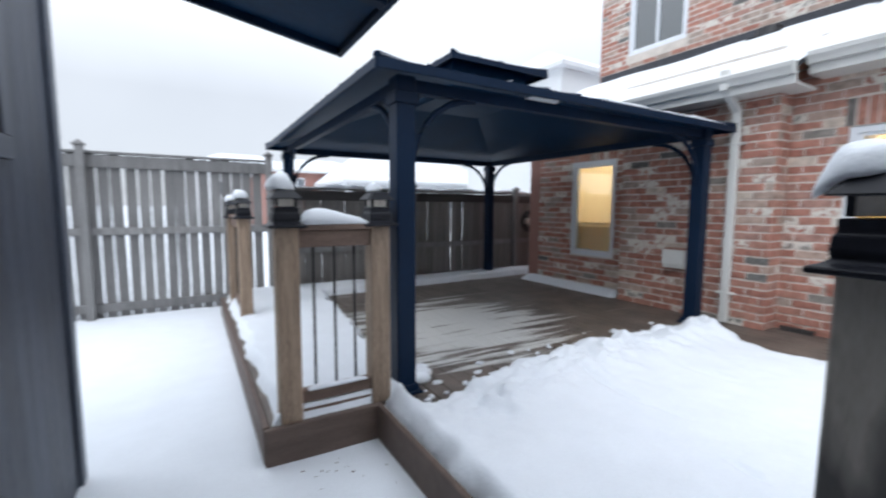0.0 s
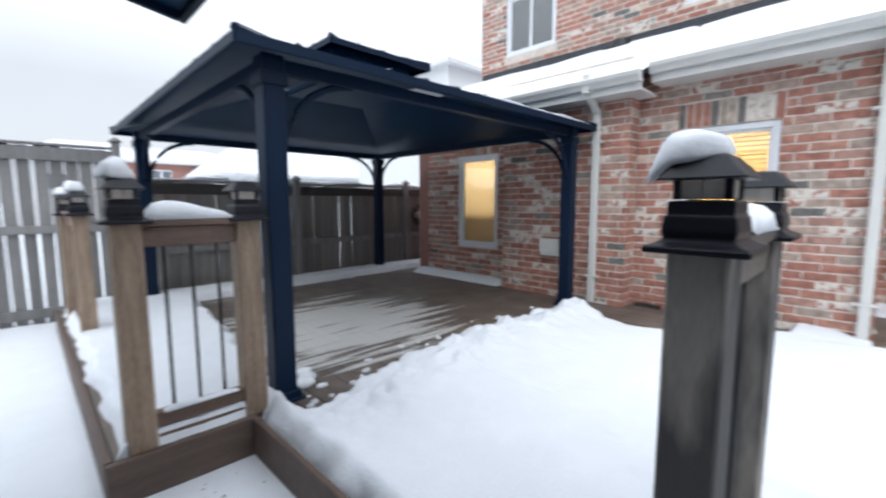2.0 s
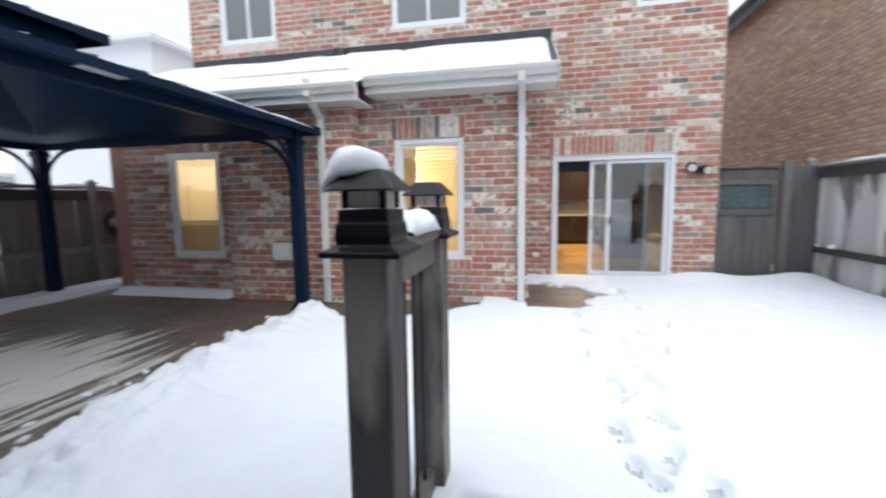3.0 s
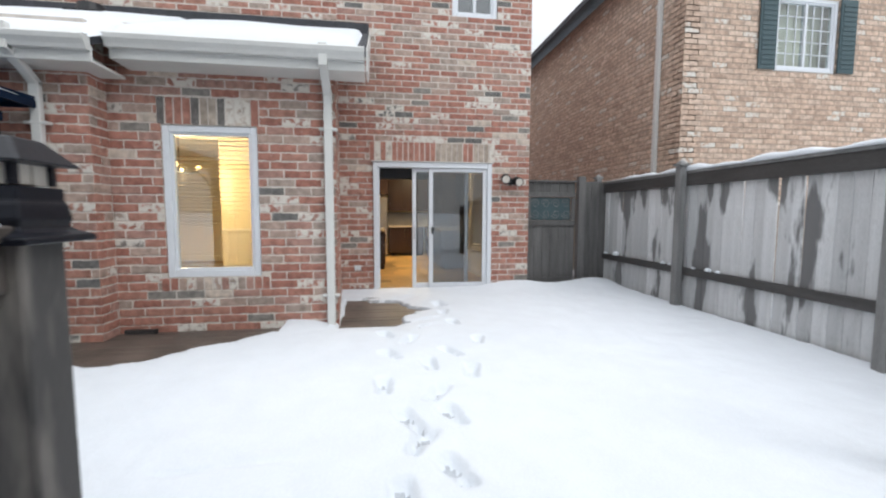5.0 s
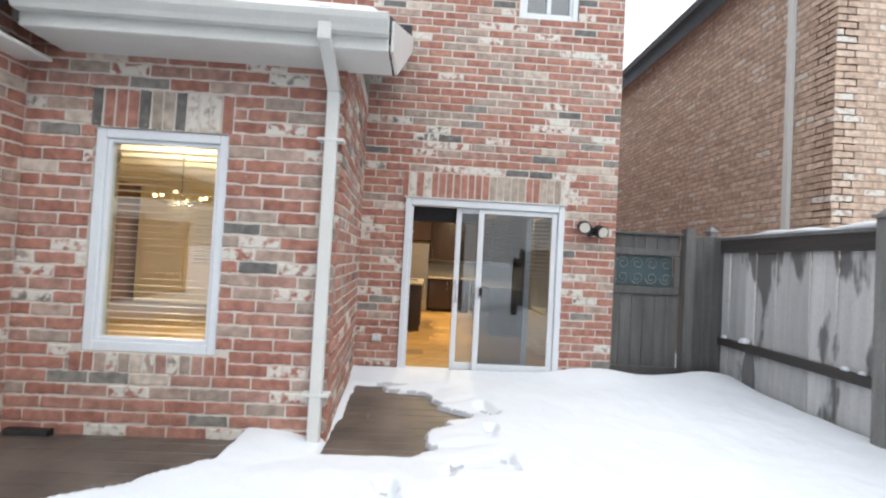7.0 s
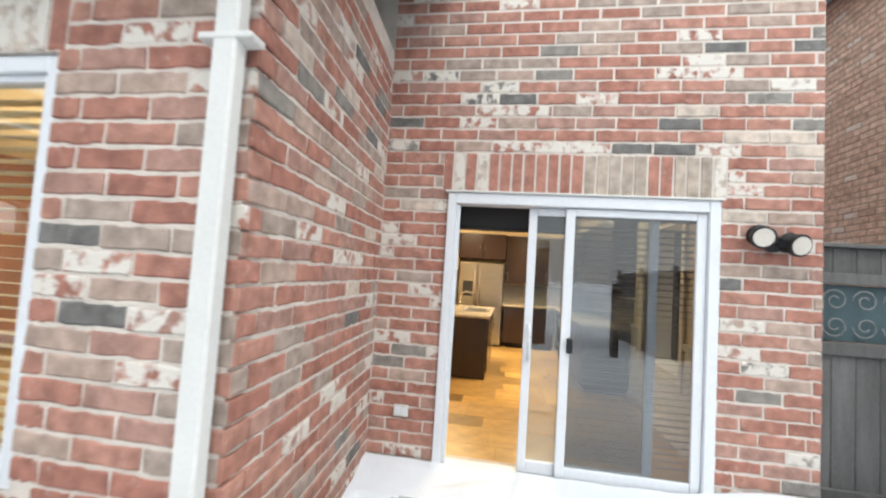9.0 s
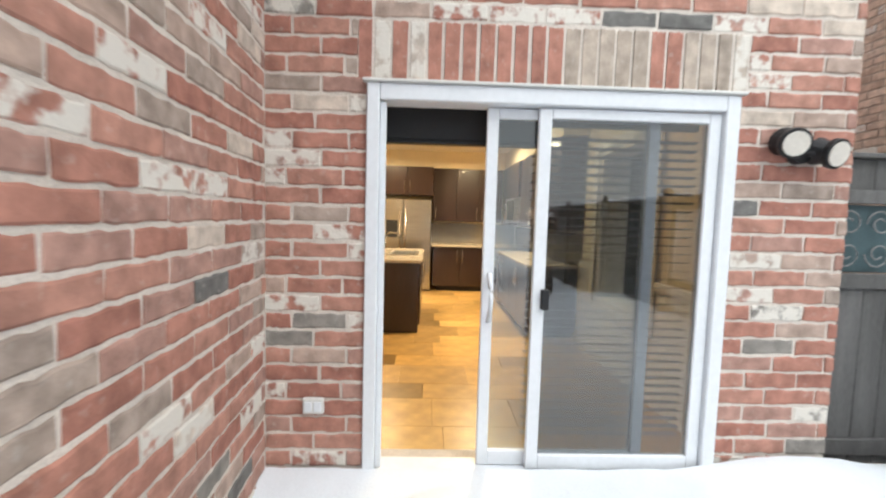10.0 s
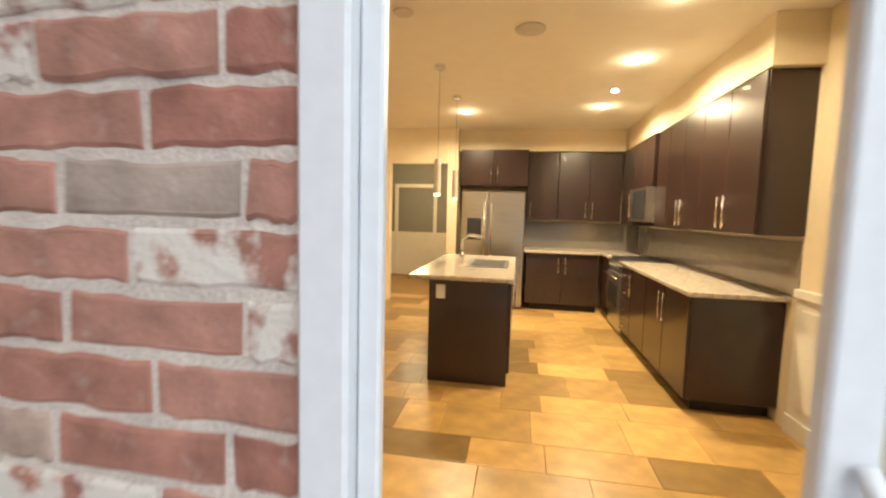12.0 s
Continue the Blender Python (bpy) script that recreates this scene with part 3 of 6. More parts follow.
fl.new(fm.outputs["Vector"], fz.inputs["Vector"])
dist = fn.new("ShaderNodeVectorMath")
dist.operation = "DISTANCE"
dist.inputs[1].default_value = (2.95, 4.65, 0)
fl.new(fg.outputs["Position"], dist.inputs[0])
fd = fn.new("ShaderNodeMapRange")
fd.inputs["From Min"].default_value, fd.inputs["From Max"].default_value = 0.4, 2.0
fd.inputs["To Min"].default_value, fd.inputs["To Max"].default_value = 0.22, -0.15
fl.new(dist.outputs["Value"], fd.inputs["Value"])
fa = fn.new("ShaderNodeMath")
fl.new(fz.outputs["Fac"], fa.inputs[0])
fl.new(fd.outputs["Result"], fa.inputs[1])
fr_ = fn.new("ShaderNodeMapRange")
fr_.inputs["From Min"].default_value, fr_.inputs["From Max"].default_value = 0.525, 0.60
fr_.inputs["To Max"].default_value = 0.95
fl.new(fa.outputs[0], fr_.inputs["Value"])
fx = fn.new("ShaderNodeMix")
fx.data_type = "RGBA"
fx.inputs["B"].default_value = (0.56, 0.56, 0.54, 1)
fw = fn.new("ShaderNodeTexNoise")
fw.inputs["Scale"].default_value, fw.inputs["Detail"].default_value = 3, 5
fl.new(fg.outputs["Position"], fw.inputs["Vector"])
fc = fn.new("ShaderNodeValToRGB")
fc.color_ramp.elements[0].position, fc.color_ramp.elements[0].color = 0.3, (0.066, 0.053, 0.046, 1)
fc.color_ramp.elements[1].position, fc.color_ramp.elements[1].color = 0.7, (0.150, 0.120, 0.100, 1)
fl.new(fw.outputs["Fac"], fc.inputs["Fac"])
fl.new(fc.outputs["Color"], fx.inputs["A"])
fl.new(fr_.outputs["Result"], fx.inputs["Factor"])
fl.new(fx.outputs["Result"], fb.inputs["Base Color"])
fb.inputs["Roughness"].default_value = 0.42

deck = thing("deck", "weathered wooden deck boards, wet and partly snow-covered", "deck", kind="structure")
k = 0
x = 0.74
while x < 8.2:
    y0 = 3.18 if x < 1.5 else (0.56 if x < 2.26 else -4.25)
    boxpart("plank", (x, x + 0.139, y0, 7.72, -0.035, 0.0 + 0.001 * (k % 3)), frost, deck, bevel=0.004)
    x += 0.145
    k += 1
for d in ((0.70, 1.49, 3.135, 3.175, -0.27, 0.005), (0.695, 0.735, 3.176, 7.72, -0.27, 0.012), (1.455, 1.495, 0.56, 3.134, -0.27, 0.004),
          (1.50, 2.25, 0.52, 0.558, -0.27, 0.004), (2.215, 2.255, -4.25, 0.517, -0.27, 0.004)):
    boxpart("fascia_board", d, M_DAMP, deck, "damp brown fascia board", bevel=0.006)

# ---- house walls ----
ZB, ZT = -0.30, 6.9
near_any = lambda a, z: True


def soldiers(u0, u1, z0, h, seed):
    n = round((u1 - u0) / 0.088)
    w = (u1 - u0) / n
    return [(u0 + i * w, z0, w - JT, h) for i in range(n)]


def tone_soldiers(wall, z0, pattern):
    """Give the upright bricks over an opening their own tones, read from the inner corner outwards."""
    kinds = {"D": M_SOLDIER_DARK, "B": M_SOLDIER_BUFF, "L": M_SOLDIER_LIME, "R": M_SOLDIER_RED}
    row = sorted([o for o in wall.children if o.name.startswith("brick") and abs(o.matrix_basis.translation.z - z0) < 0.01 and o.dimensions.x < 0.1], key=lambda o: -o.matrix_basis.translation.y)
    for o, k in zip(row, pattern):
        o.material_slots[0].link = "OBJECT"
        o.material_slots[0].material = kinds[k]


# wall with the sliding door; u runs from the inner corner towards the gate
D0, D1, DZ0, DZ1 = YI - (-0.08), YI - (-2.045), 0.03, 2.155
wd = wall_body("wall_door", (XD, YI, 0), "-x", YI + 2.70, ZB, ZT, [(D0, D1, DZ0, DZ1), (YI + 1.36, YI + 2.11, 4.47, 5.75)], 0.28, M_MORTAR, "red brick back wall with a sliding patio door")
lay_bricks(wd, (XD, YI, 0), "-x", YI + 2.70, ZB, ZT, [(D0, D1, DZ0, DZ1), (D0 - 0.05, D1 + 0.05, DZ1, DZ1 + 0.325), (YI + 1.36, YI + 2.11, 4.47, 5.75)],
           lambda a, z: z < 3.05, M_BRICK_O, M_BRICK_I, 1, zoff=0.087, extra=soldiers(D0 - 0.05, D1 + 0.05, DZ1 + 0.012, 0.305, 1))
tone_soldiers(wd, DZ1 + 0.012, "RLRLRRRRRRRRBBBBBRRBBBL")
wr = wall_body("wall_return", (XW + 0.28, YR, 0), "-y", XD - XW, ZB, 3.3, [], 0.28, M_MORTAR, "red brick side of the bump-out")
lay_bricks(wr, (XW, YR, 0), "-y", XD - XW - 0.014, ZB, 3.15, [], near_any, M_BRICK_O, M_BRICK_I, 2, zoff=0.087)
# the return runs a little out of square
wr.matrix_basis = Matrix.Translation((XW, YR, 0)) @ pose(0, 0, 0, 0, 0, 3.75) @ Matrix.Translation((-XW, -YR, 0))
W20, W21 = YC - 2.145, YC - 1.16
ww = wall_body("wall_dining", (XW, YC, 0), "-x", YC - YR - 0.015, ZB, 3.3, [(W20, W21, 0.61, 2.275)], 0.28, M_MORTAR, "red brick wall with a tall white window")
lay_bricks(ww, (XW, YC, 0), "-x", YC - YR + 0.001, ZB, 3.15, [(W20, W21, 0.61, 2.275), (W20 - 0.03, W21 + 0.03, 2.275, 2.57), (W20 - 0.06, W21 + 0.10, 0.44, 0.62)],
           near_any, M_BRICK_O, M_BRICK_I, 3, zoff=0.087, extra=soldiers(W20 - 0.03, W21 + 0.03, 2.279, 0.285, 2) + soldiers(W20 - 0.06, W21 + 0.10, 0.467, 0.135, 3))
tone_soldiers(ww, 2.279, "DRRRDBBDLLLR")
wc = wall_body("wall_pier", (XC, YC2, 0), "-x", YC2 - YC, ZB, 3.2, [], 0.30, M_MORTAR, "projecting red brick pier wall with a downspout")
lay_bricks(wc, (XC, YC2, 0), "-x", YC2 - YC + 0.001, ZB, 3.05, [], near_any, M_BRICK_O, M_BRICK_I, 4, zoff=0.087)
wcr = wall_body("wall_pier_side", (XC + 0.302, YC + 0.001, 0), "-y", 0.02, ZB, 3.2, [], 0.2, M_MORTAR, "short brick return of the pier")
lay_bricks(wcr, (XC, YC, 0), "-y", XW - XC - 0.014, ZB, 3.05, [], near_any, M_BRICK_O, M_BRICK_I, 5, zoff=0.087)
W10, W11 = YL - 5.91, YL - 4.97
wf = wall_body("wall_far", (XW, YL, 0), "-x", YL - YC2, ZB, 3.2, [(W10, W11, 0.575, 2.22)], 0.28, M_MORTAR, "red brick wall with a curtained window")
lay_bricks(wf, (XW, YL, 0), "-x", YL - YC2, ZB, 3.05, [(W10, W11, 0.575, 2.22), (W10 - 0.03, W11 + 0.03, 2.22, 2.51)], near_any, M_BRICK_O, M_BRICK_I, 6, zoff=0.087,
           extra=soldiers(W10 - 0.03, W11 + 0.03, 2.224, 0.255, 4))
wu = wall_body("wall_upper", (XD, 7.0, 0), "-x", 7.0 - YI - 0.002, 3.3, ZT, [(7 - 6.31, 7 - 5.1, 4.53, 5.75), (7 - 2.775, 7 - 1.42, 4.52, 5.75)], 0.28, M_MORTAR, "red brick upper storey with white windows")
lay_bricks(wu, (XD, 7.0, 0), "-x", 7.0 - YI, 3.9, 6.6, [(7 - 6.31, 7 - 5.1, 4.53, 5.75), (7 - 2.775, 7 - 1.42, 4.52, 5.75), (7 - 6.36, 7 - 5.05, 4.40, 4.53)],
           lambda a, z: False, M_BRICK_O, M_BRICK_I, 7, zoff=0.087)
bm = bmesh.new()
SX0, SX1, SZ0, SZ1 = 9.38, 10.55, 0.62, 2.22     # window in the kitchen's side wall
for d in ((XD + 0.285, SX0, -2.70, -2.42, ZB, ZT), (SX1, 20, -2.70, -2.42, ZB, ZT), (SX0, SX1, -2.70, -2.42, ZB, SZ0), (SX0, SX1, -2.70, -2.42, SZ1, ZT),
          (XW, 20, YL + 0.001, YL + 0.28, ZB, 3.3), (XD + 0.29, 20, 6.72, 7.0, 3.3, ZT), (19.7, 20, -2.41, 6.71, ZB, ZT)):
    bx(bm, *d)
solid("wall_outer", bm, M_FARBRICK, "plain brick end walls closing the house", "wall", kind="structure")
bm = bmesh.new()
bx(bm, XD - 0.4, 20.3, -3.0, 7.3, ZT, ZT + 0.15)
solid("roof_upper", bm, M_SHINGLE, "dark shingled main roof", "roof", kind="structure")


# ---- windows ----
def window(name, u_y0, u_y1, z0, z1, xface, mullion=True, blind=False, glassm=None, label="white vinyl window"):
    """White vinyl window in a wall that looks along -x; y0 < y1."""
    w = thing(name, label, "window", (xface, (u_y0 + u_y1) / 2, z0), kind="structure")
    off = Matrix.Translation((-xface, -(u_y0 + u_y1) / 2, -z0))
    fw, x0, x1 = 0.075, xface + 0.015, xface + 0.12
    fb_ = bmesh.new()
    bx(fb_, x0, x1, u_y0 + .002, u_y0 + fw, z0 + .002, z1 - .002, off)
    bx(fb_, x0, x1, u_y1 - fw, u_y1 - .002, z0 + .002, z1 - .002, off)
    bx(fb_, x0, x1, u_y0 + fw + .0005, u_y1 - fw - .0005, z0 + .002, z0 + fw, off)
    bx(fb_, x0, x1, u_y0 + fw + .0005, u_y1 - fw - .0005, z1 - fw, z1 - .002, off)
    part("window_frame", fb_, M_WHITE, w, bevel=0.006)
    s = bmesh.new()
    a, b, c, d = u_y0 + fw, u_y1 - fw, z0 + fw, z1 - fw
    sw = 0.03
    for q in ((a, a + sw, c, d), (b - sw, b, c, d), (a + sw, b - sw, c, c + sw), (a + sw, b - sw, d - sw, d)):
        bx(s, x0 + .02, x1 - .02, q[0] + .0005, q[1] - .0005, q[2] + .0005, q[3] - .0005, off)
    part("sash", s, M_WHITE, w, bevel=0.004)
    if mullion:
        boxpart("mullion", (x0 + .01, x1 - .01, (a + b) / 2 - .025, (a + b) / 2 + .025, c + sw, d - sw), M_WHITE, w, m=off)
    gl = bmesh.new()
    bx(gl, x0 + .05, x0 + .054, a + sw, b - sw, c + sw, d - sw, off)
    g = part("pane", gl, glassm or M_GLASS, w)
    g.visible_shadow = False
    return w


window("window_1", 4.97, 5.91, 0.575, 2.22, XW, mullion=False, label="tall white window with lowered blinds, lit warm inside")
window("window_2", 1.16, 2.145, 0.61, 2.275, XW, mullion=False, label="tall white picture window onto a lit dining room")
window("window_3", 5.10, 6.31, 4.53, 5.75, XD, glassm=M_GLASS_BACK, label="white sliding window on the upper storey")
window("window_4", 1.42, 2.775, 4.52, 5.75, XD, glassm=M_GLASS_BACK, label="white sliding window with a blind in one half")
window("window_5", -2.11, -1.36, 4.47, 5.75, XD, glassm=M_GLASS_BACK, label="narrow white upper window")
for a, b, c in ((5.1, 6.31, 4.53), (1.42, 2.775, 4.52), (-2.11, -1.36, 4.47)):
    bm = bmesh.new()
    bx(bm, XD + 0.30, XD + 0.34, a - .1, b + .1, c - .1, 5.9)
    solid("curtain", bm, M_GREY, "plain grey curtain behind an upper window", "curtain")


def slat_blind(name, x, y0, y1, z0, z1, pitch, label, tilt=28, mat_=None):
    b = thing(name, label, "blind", (x, (y0 + y1) / 2, z0))
    bm = bmesh.new()
    bx(bm, -0.025, 0.025, -(y1 - y0) / 2, (y1 - y0) / 2, z1 - z0 - 0.05, z1 - z0)
    part("head_rail", bm, mat_ or M_BLIND, b, bevel=0.003)
    n = int((z1 - z0 - 0.06) / pitch)
    bm = bmesh.new()
    bx(bm, -0.031, 0.031, -(y1 - y0) / 2, (y1 - y0) / 2, -0.0015, 0.0015, pose(0, 0, 0, 0, tilt, 0))
    me = mesh_of(bm, "slat", mat_ or M_BLIND)
    for i in range(n):
        s = new("slat", me)
        s.location = (0, 0, 0.02 + i * pitch)
        s.parent = b
    return b


wb = slat_blind("window_blind", XW + 0.120, 4.98, 5.90, 0.60, 1.16, 0.045, "cream blind lowered behind the window, slats open below", tilt=55, mat_=M_BLIND_T)
bm = bmesh.new()
cloth = [bm.verts.new((0.028 + 0.002 * math.sin(i * 1.1), y, z)) for i, (y, z) in enumerate(((-0.46, 0.0), (0.46, 0.0), (0.46, 1.6), (-0.46, 1.6)))]
bm.faces.new(cloth)
part("cloth", bm, M_BLIND_T, wb, "lit tan blind cloth")
slat_blind("window_blind", XW + 0.16, 1.165, 2.14, 0.66, 2.26, 0.052, "open cream horizontal blind behind the picture window", tilt=3)

# ---- lean-to roof, gutters, downspouts ----
SL = (4.13 - 3.06) / (XD - 5.98)


def zr(x):
    return 4.13 - (XD - x) * SL


def roof_slab(name, xe, y0, y1, lift, thick, xtop, material, label, cat, kind):
    bm = bmesh.new()
    pts = [(xe, zr(xe) + lift), (xtop, zr(xtop) + lift), (xtop, zr(xtop) + lift + thick), (xe, zr(xe) + lift + thick)]
    vs = [[bm.verts.new((p[0], y, p[1])) for p in pts] for y in (y0, y1)]
    for i in range(4):
        j = (i + 1) % 4
        bm.faces.new((vs[0][i], vs[0][j], vs[1][j], vs[1][i]))
    bm.faces.new(vs[0][::-1])
    bm.faces.new(vs[1])
    bmesh.ops.recalc_face_normals(bm, faces=bm.faces[:])
    return solid(name, bm, material, label, cat, kind=kind)


roof_slab("roof_dining", 5.96, -0.04, 2.42, -0.10, 0.10, XD - 0.003, M_SHINGLE, "dark shingled lean-to roof over the bump-out", "roof", "structure")
roof_slab("roof_pier", 5.70, 2.425, 7.05, -0.10, 0.10, XD - 0.003, M_SHINGLE, "dark shingled lean-to roof over the brick pier", "roof", "structure")


def roof_snow(name, xe, y0, y1, seed):
    xs, ys = np.linspace(xe - 0.03, XD - 0.33, 40), np.arange(y0, y1, 0.06)

    def h(X, Y):
        t = (X - xe) / (XD - 0.33 - xe)
        top = smooth(1.0, 0.93, t + 0.06 * (grid_noise(X, Y, 1.5, seed) - 0.5)) * smooth(-0.02, 0.05, t)
        side = smooth(0, 0.08, Y - y0) * smooth(0, 0.08, y1 - Y)
        return 4.13 - (XD - X) * SL + (0.10 + 0.05 * (grid_noise(X, Y, 1.2, seed + 1) - 0.5)) * top * side - 0.02
    return sheet(name, xs, ys, h, M_SNOW, "thick snow lying on the lean-to roof", "snow", kind="stuff")


roof_snow("roof_snow", 5.97, 0.03, 2.44, 21)
roof_snow("roof_snow", 5.71, 2.38, 7.03, 23)


def eave(name, xe, y0, y1):
    """Gutter, fascia and soffit under a roof edge."""
    e = thing(name, "pale aluminium gutter with soffit along the eave", "gutter", (xe, (y0 + y1) / 2, zr(xe) - 0.2), kind="structure")
    off = Matrix.Translation((-xe, -(y0 + y1) / 2, -(zr(xe) - 0.2)))
    z = zr(xe) - 0.10
    g = bmesh.new()
    prof = [(xe - 0.10, z + 0.075), (xe - 0.115, z + 0.06), (xe - 0.105, z + 0.02), (xe - 0.075, z - 0.02), (xe - 0.06, z - 0.05), (xe + 0.0, z - 0.05), (xe + 0.0, z + 0.075)]
    r0 = [g.verts.new((p[0], y0, p[1])) for p in prof]
    r1 = [g.verts.new((p[0], y1, p[1])) for p in prof]
    for i in range(len(prof)):
        j = (i + 1) % len(prof)
        g.faces.new((r0[i], r0[j], r1[j], r1[i]))
    g.faces.new(r0[::-1])
    g.faces.new(r1)
    bmesh.ops.recalc_face_normals(g, faces=g.faces[:])
    g.transform(off)
    part("gutter", g, M_ALU, e)
    boxpart("fascia", (xe + 0.003, xe + 0.025, y0, y1, z - 0.14, z + 0.0), M_ALU, e, m=off, bevel=0.003)
    boxpart("soffit", (xe + 0.027, XW + 0.02 if y0 < 2 else XC + 0.2, y0 + 0.002, y1 - 0.002, z - 0.14, z - 0.115), M_ALU, e, m=off, bevel=0.002)
    return e


eave("eave_dining", 5.97, -0.03, 2.40)
eave("eave_pier", 5.71, 2.405, 7.05)
rk = thing("rake_trim", "pale aluminium trim closing the roof's end", "trim", kind="structure")
bm = bmesh.new()
vs = [bm.verts.new(p) for p in ((5.98, -0.045, 2.82), (6.36, -0.045, 2.82), (XD - .01, -0.045, 3.95), (XD - .01, -0.045, 4.12), (5.98, -0.045, 3.03))]
f = bm.faces.new(vs)
ext = bmesh.ops.extrude_face_region(bm, geom=[f])
for v in ext["geom"]:
    if isinstance(v, bmesh.types.BMVert):
        v.co.y -= 0.02
bmesh.ops.recalc_face_normals(bm, faces=bm.faces[:])
part("rake_board", bm, M_ALU, rk)
fl_ = bmesh.new()
bx(fl_, XD - 0.03, XD - 0.012, -0.04, 6.95, 4.10, 4.27)
solid("wall_flashing", fl_, M_SHINGLE, "dark flashing strip where the lean-to roof meets the wall", "trim", kind="structure")
rv = thing("roof_vent", "black roof vent poking out of the snow", "vent", (7.78, 3.56, zr(7.78)))
bm = bmesh.new()
cyl(bm, 0.19, 0.14, Matrix.Translation((0, 0, 0.09)), r2=0.15)
part("hood", bm, M_BLACK, rv, bevel=0.01)
bm = bmesh.new()
bx(bm, -0.2, 0.2, -0.22, 0.22, -0.04, 0.03)
part("base_plate", bm, M_BLACK, rv)


def downspout(x, y, ztop, xgut, label):
    d = thing("downspout", label, "downspout", (x, y, 0.02), "downspouts on the house")
    bm = bmesh.new()
    bx(bm, -0.033, 0.033, -0.045, 0.045, 0.0, ztop - 0.35)
    part("pipe", bm, M_ALU, d, bevel=0.008)
    bm = bmesh.new()
    dx = xgut - x
    m = look((0, 0, ztop - 0.36), (dx, 0, ztop - 0.13))
    bx(bm, -0.045, 0.045, -0.033, 0.033, -math.hypot(dx, 0.23) - 0.02, 0.03, m)
    part("elbow", bm, M_ALU, d, bevel=0.008)
    bm = bmesh.new()
    bx(bm, dx - 0.033, dx + 0.033, -0.045, 0.045, ztop - 0.17, ztop + 0.06)
    part("outlet", bm, M_ALU, d, bevel=0.006)
    for z in (0.35, ztop - 0.75):
        boxpart("strap", (-0.036, 0.05, -0.10, 0.10, z, z + 0.025), M_ALU, d)
    return d


downspout(5.985, 3.06, 2.90, 5.66, "pale rectangular downspout on the brick pier")
downspout(6.275, 0.388, 2.98, 5.92, "pale rectangular downspout at the brick corner")


# ---- sliding door ----
def sliding_door():
    y0, y1, z0, z1 = -2.043, -0.082, 0.032, 2.153
    d = thing("door_1", "white sliding patio door standing half open", "door", (XD, (y0 + y1) / 2, z0), kind="structure")
    off = Matrix.Translation((-XD, -(y0 + y1) / 2, -z0))
    x0, x1 = XD - 0.035, XD + 0.12
    for q in ((y0, y0 + .075, z0, z1), (y1 - .068, y1, z0, z1), (y0 + .076, y1 - .069, z1 - .085, z1), (y0 + .076, y1 - .069, z0, z0 + .045)):
        boxpart("door_frame", (x0, x1, *q), M_WHITE, d, m=off, bevel=0.006)
    boxpart("drip_cap", (x0 - .02, x0 + .03, y0 - .02, y1 + .02, z1 + .001, z1 + .016), M_ALU, d, m=off)
    boxpart("inner_stop", (x0 + .03, x0 + .05, y1 - .10, y1 - .069, z0 + .05, z1 - .09), M_WHITE, d, m=off)

    def leaf(name, a, b, xa, xb, st, glassm, label):
        bm = bmesh.new()
        c, e = z0 + .05, z1 - .09
        bx(bm, xa, xb, a, a + st, c, e, off)
        bx(bm, xa, xb, b - st, b, c, e, off)
        bx(bm, xa, xb, a + st + .0005, b - st - .0005, c, c + .085, off)
        bx(bm, xa, xb, a + st + .0005, b - st - .0005, e - .055, e, off)
        fr = part("leaf_frame", bm, M_WHITE, d, label, bevel=0.005)
        g = bmesh.new()
        bx(g, (xa + xb) / 2 - .002, (xa + xb) / 2 + .002, a + st, b - st, c + .085, e - .055, off)
        gl = part("pane", g, glassm, fr)
        gl.visible_shadow = False
        return fr
    leaf("fixed_leaf", y0 + .077, -0.985, XD - .005, XD + .03, 0.068, M_GLASS_SCREEN, "white fixed door leaf")
    sl = leaf("sliding_leaf", -1.66, -0.715, XD + .036, XD + .07, 0.063, M_GLASS_DOOR, "white sliding door leaf, pushed part-way open")
    # bow handle on the sliding leaf, latch on the fixed one
    hb = bmesh.new()
    pts = [(XD + .03 - 0.085 * math.sin(math.pi * i / 8), -0.755, 0.91 + 0.26 * i / 8) for i in range(9)]
    tube(hb, pts, 0.013)
    hb.transform(off)
    part("door_handle", hb, M_WHITE, sl, "white bow handle", smooth=True)
    boxpart("latch", (XD - .035, XD - .005, -1.072, -1.03, 0.99, 1.10), M_BLACK, d, "black latch block", m=off)
    boxpart("screen_stile", (XD + .075, XD + .10, -1.66, -1.60, z0 + .06, z1 - .1), M_SCREEN, d, "grey screen door stile", m=off)
    return d


M_GLASS_DOOR = glass("door_glass", (0.80, 0.84, 0.86), 0.10)
M_GLASS_SCREEN = glass("screened_glass", (0.64, 0.66, 0.68), 0.11)
sliding_door()
slat_blind("door_blind", XD + 0.30, -2.02, -1.02, 0.12, 2.08, 0.052, "cream horizontal blind hanging inside the glass door, slats open, darkened as in shadow", tilt=7, mat_=M_BLIND_SHADED)
boxpart_shade = thing("roller_shade", "dark shade gathered above the door inside", "shade", (XD + 0.27, -0.5, 1.92))
boxpart("shade_roll", (-0.03, 0.03, -0.55, 0.44, 0.0, 0.21), M_SHADE, boxpart_shade)
boxpart("bottom_bar", (-0.035, 0.035, -0.55, 0.44, -0.022, -0.001), M_SHADE, boxpart_shade)

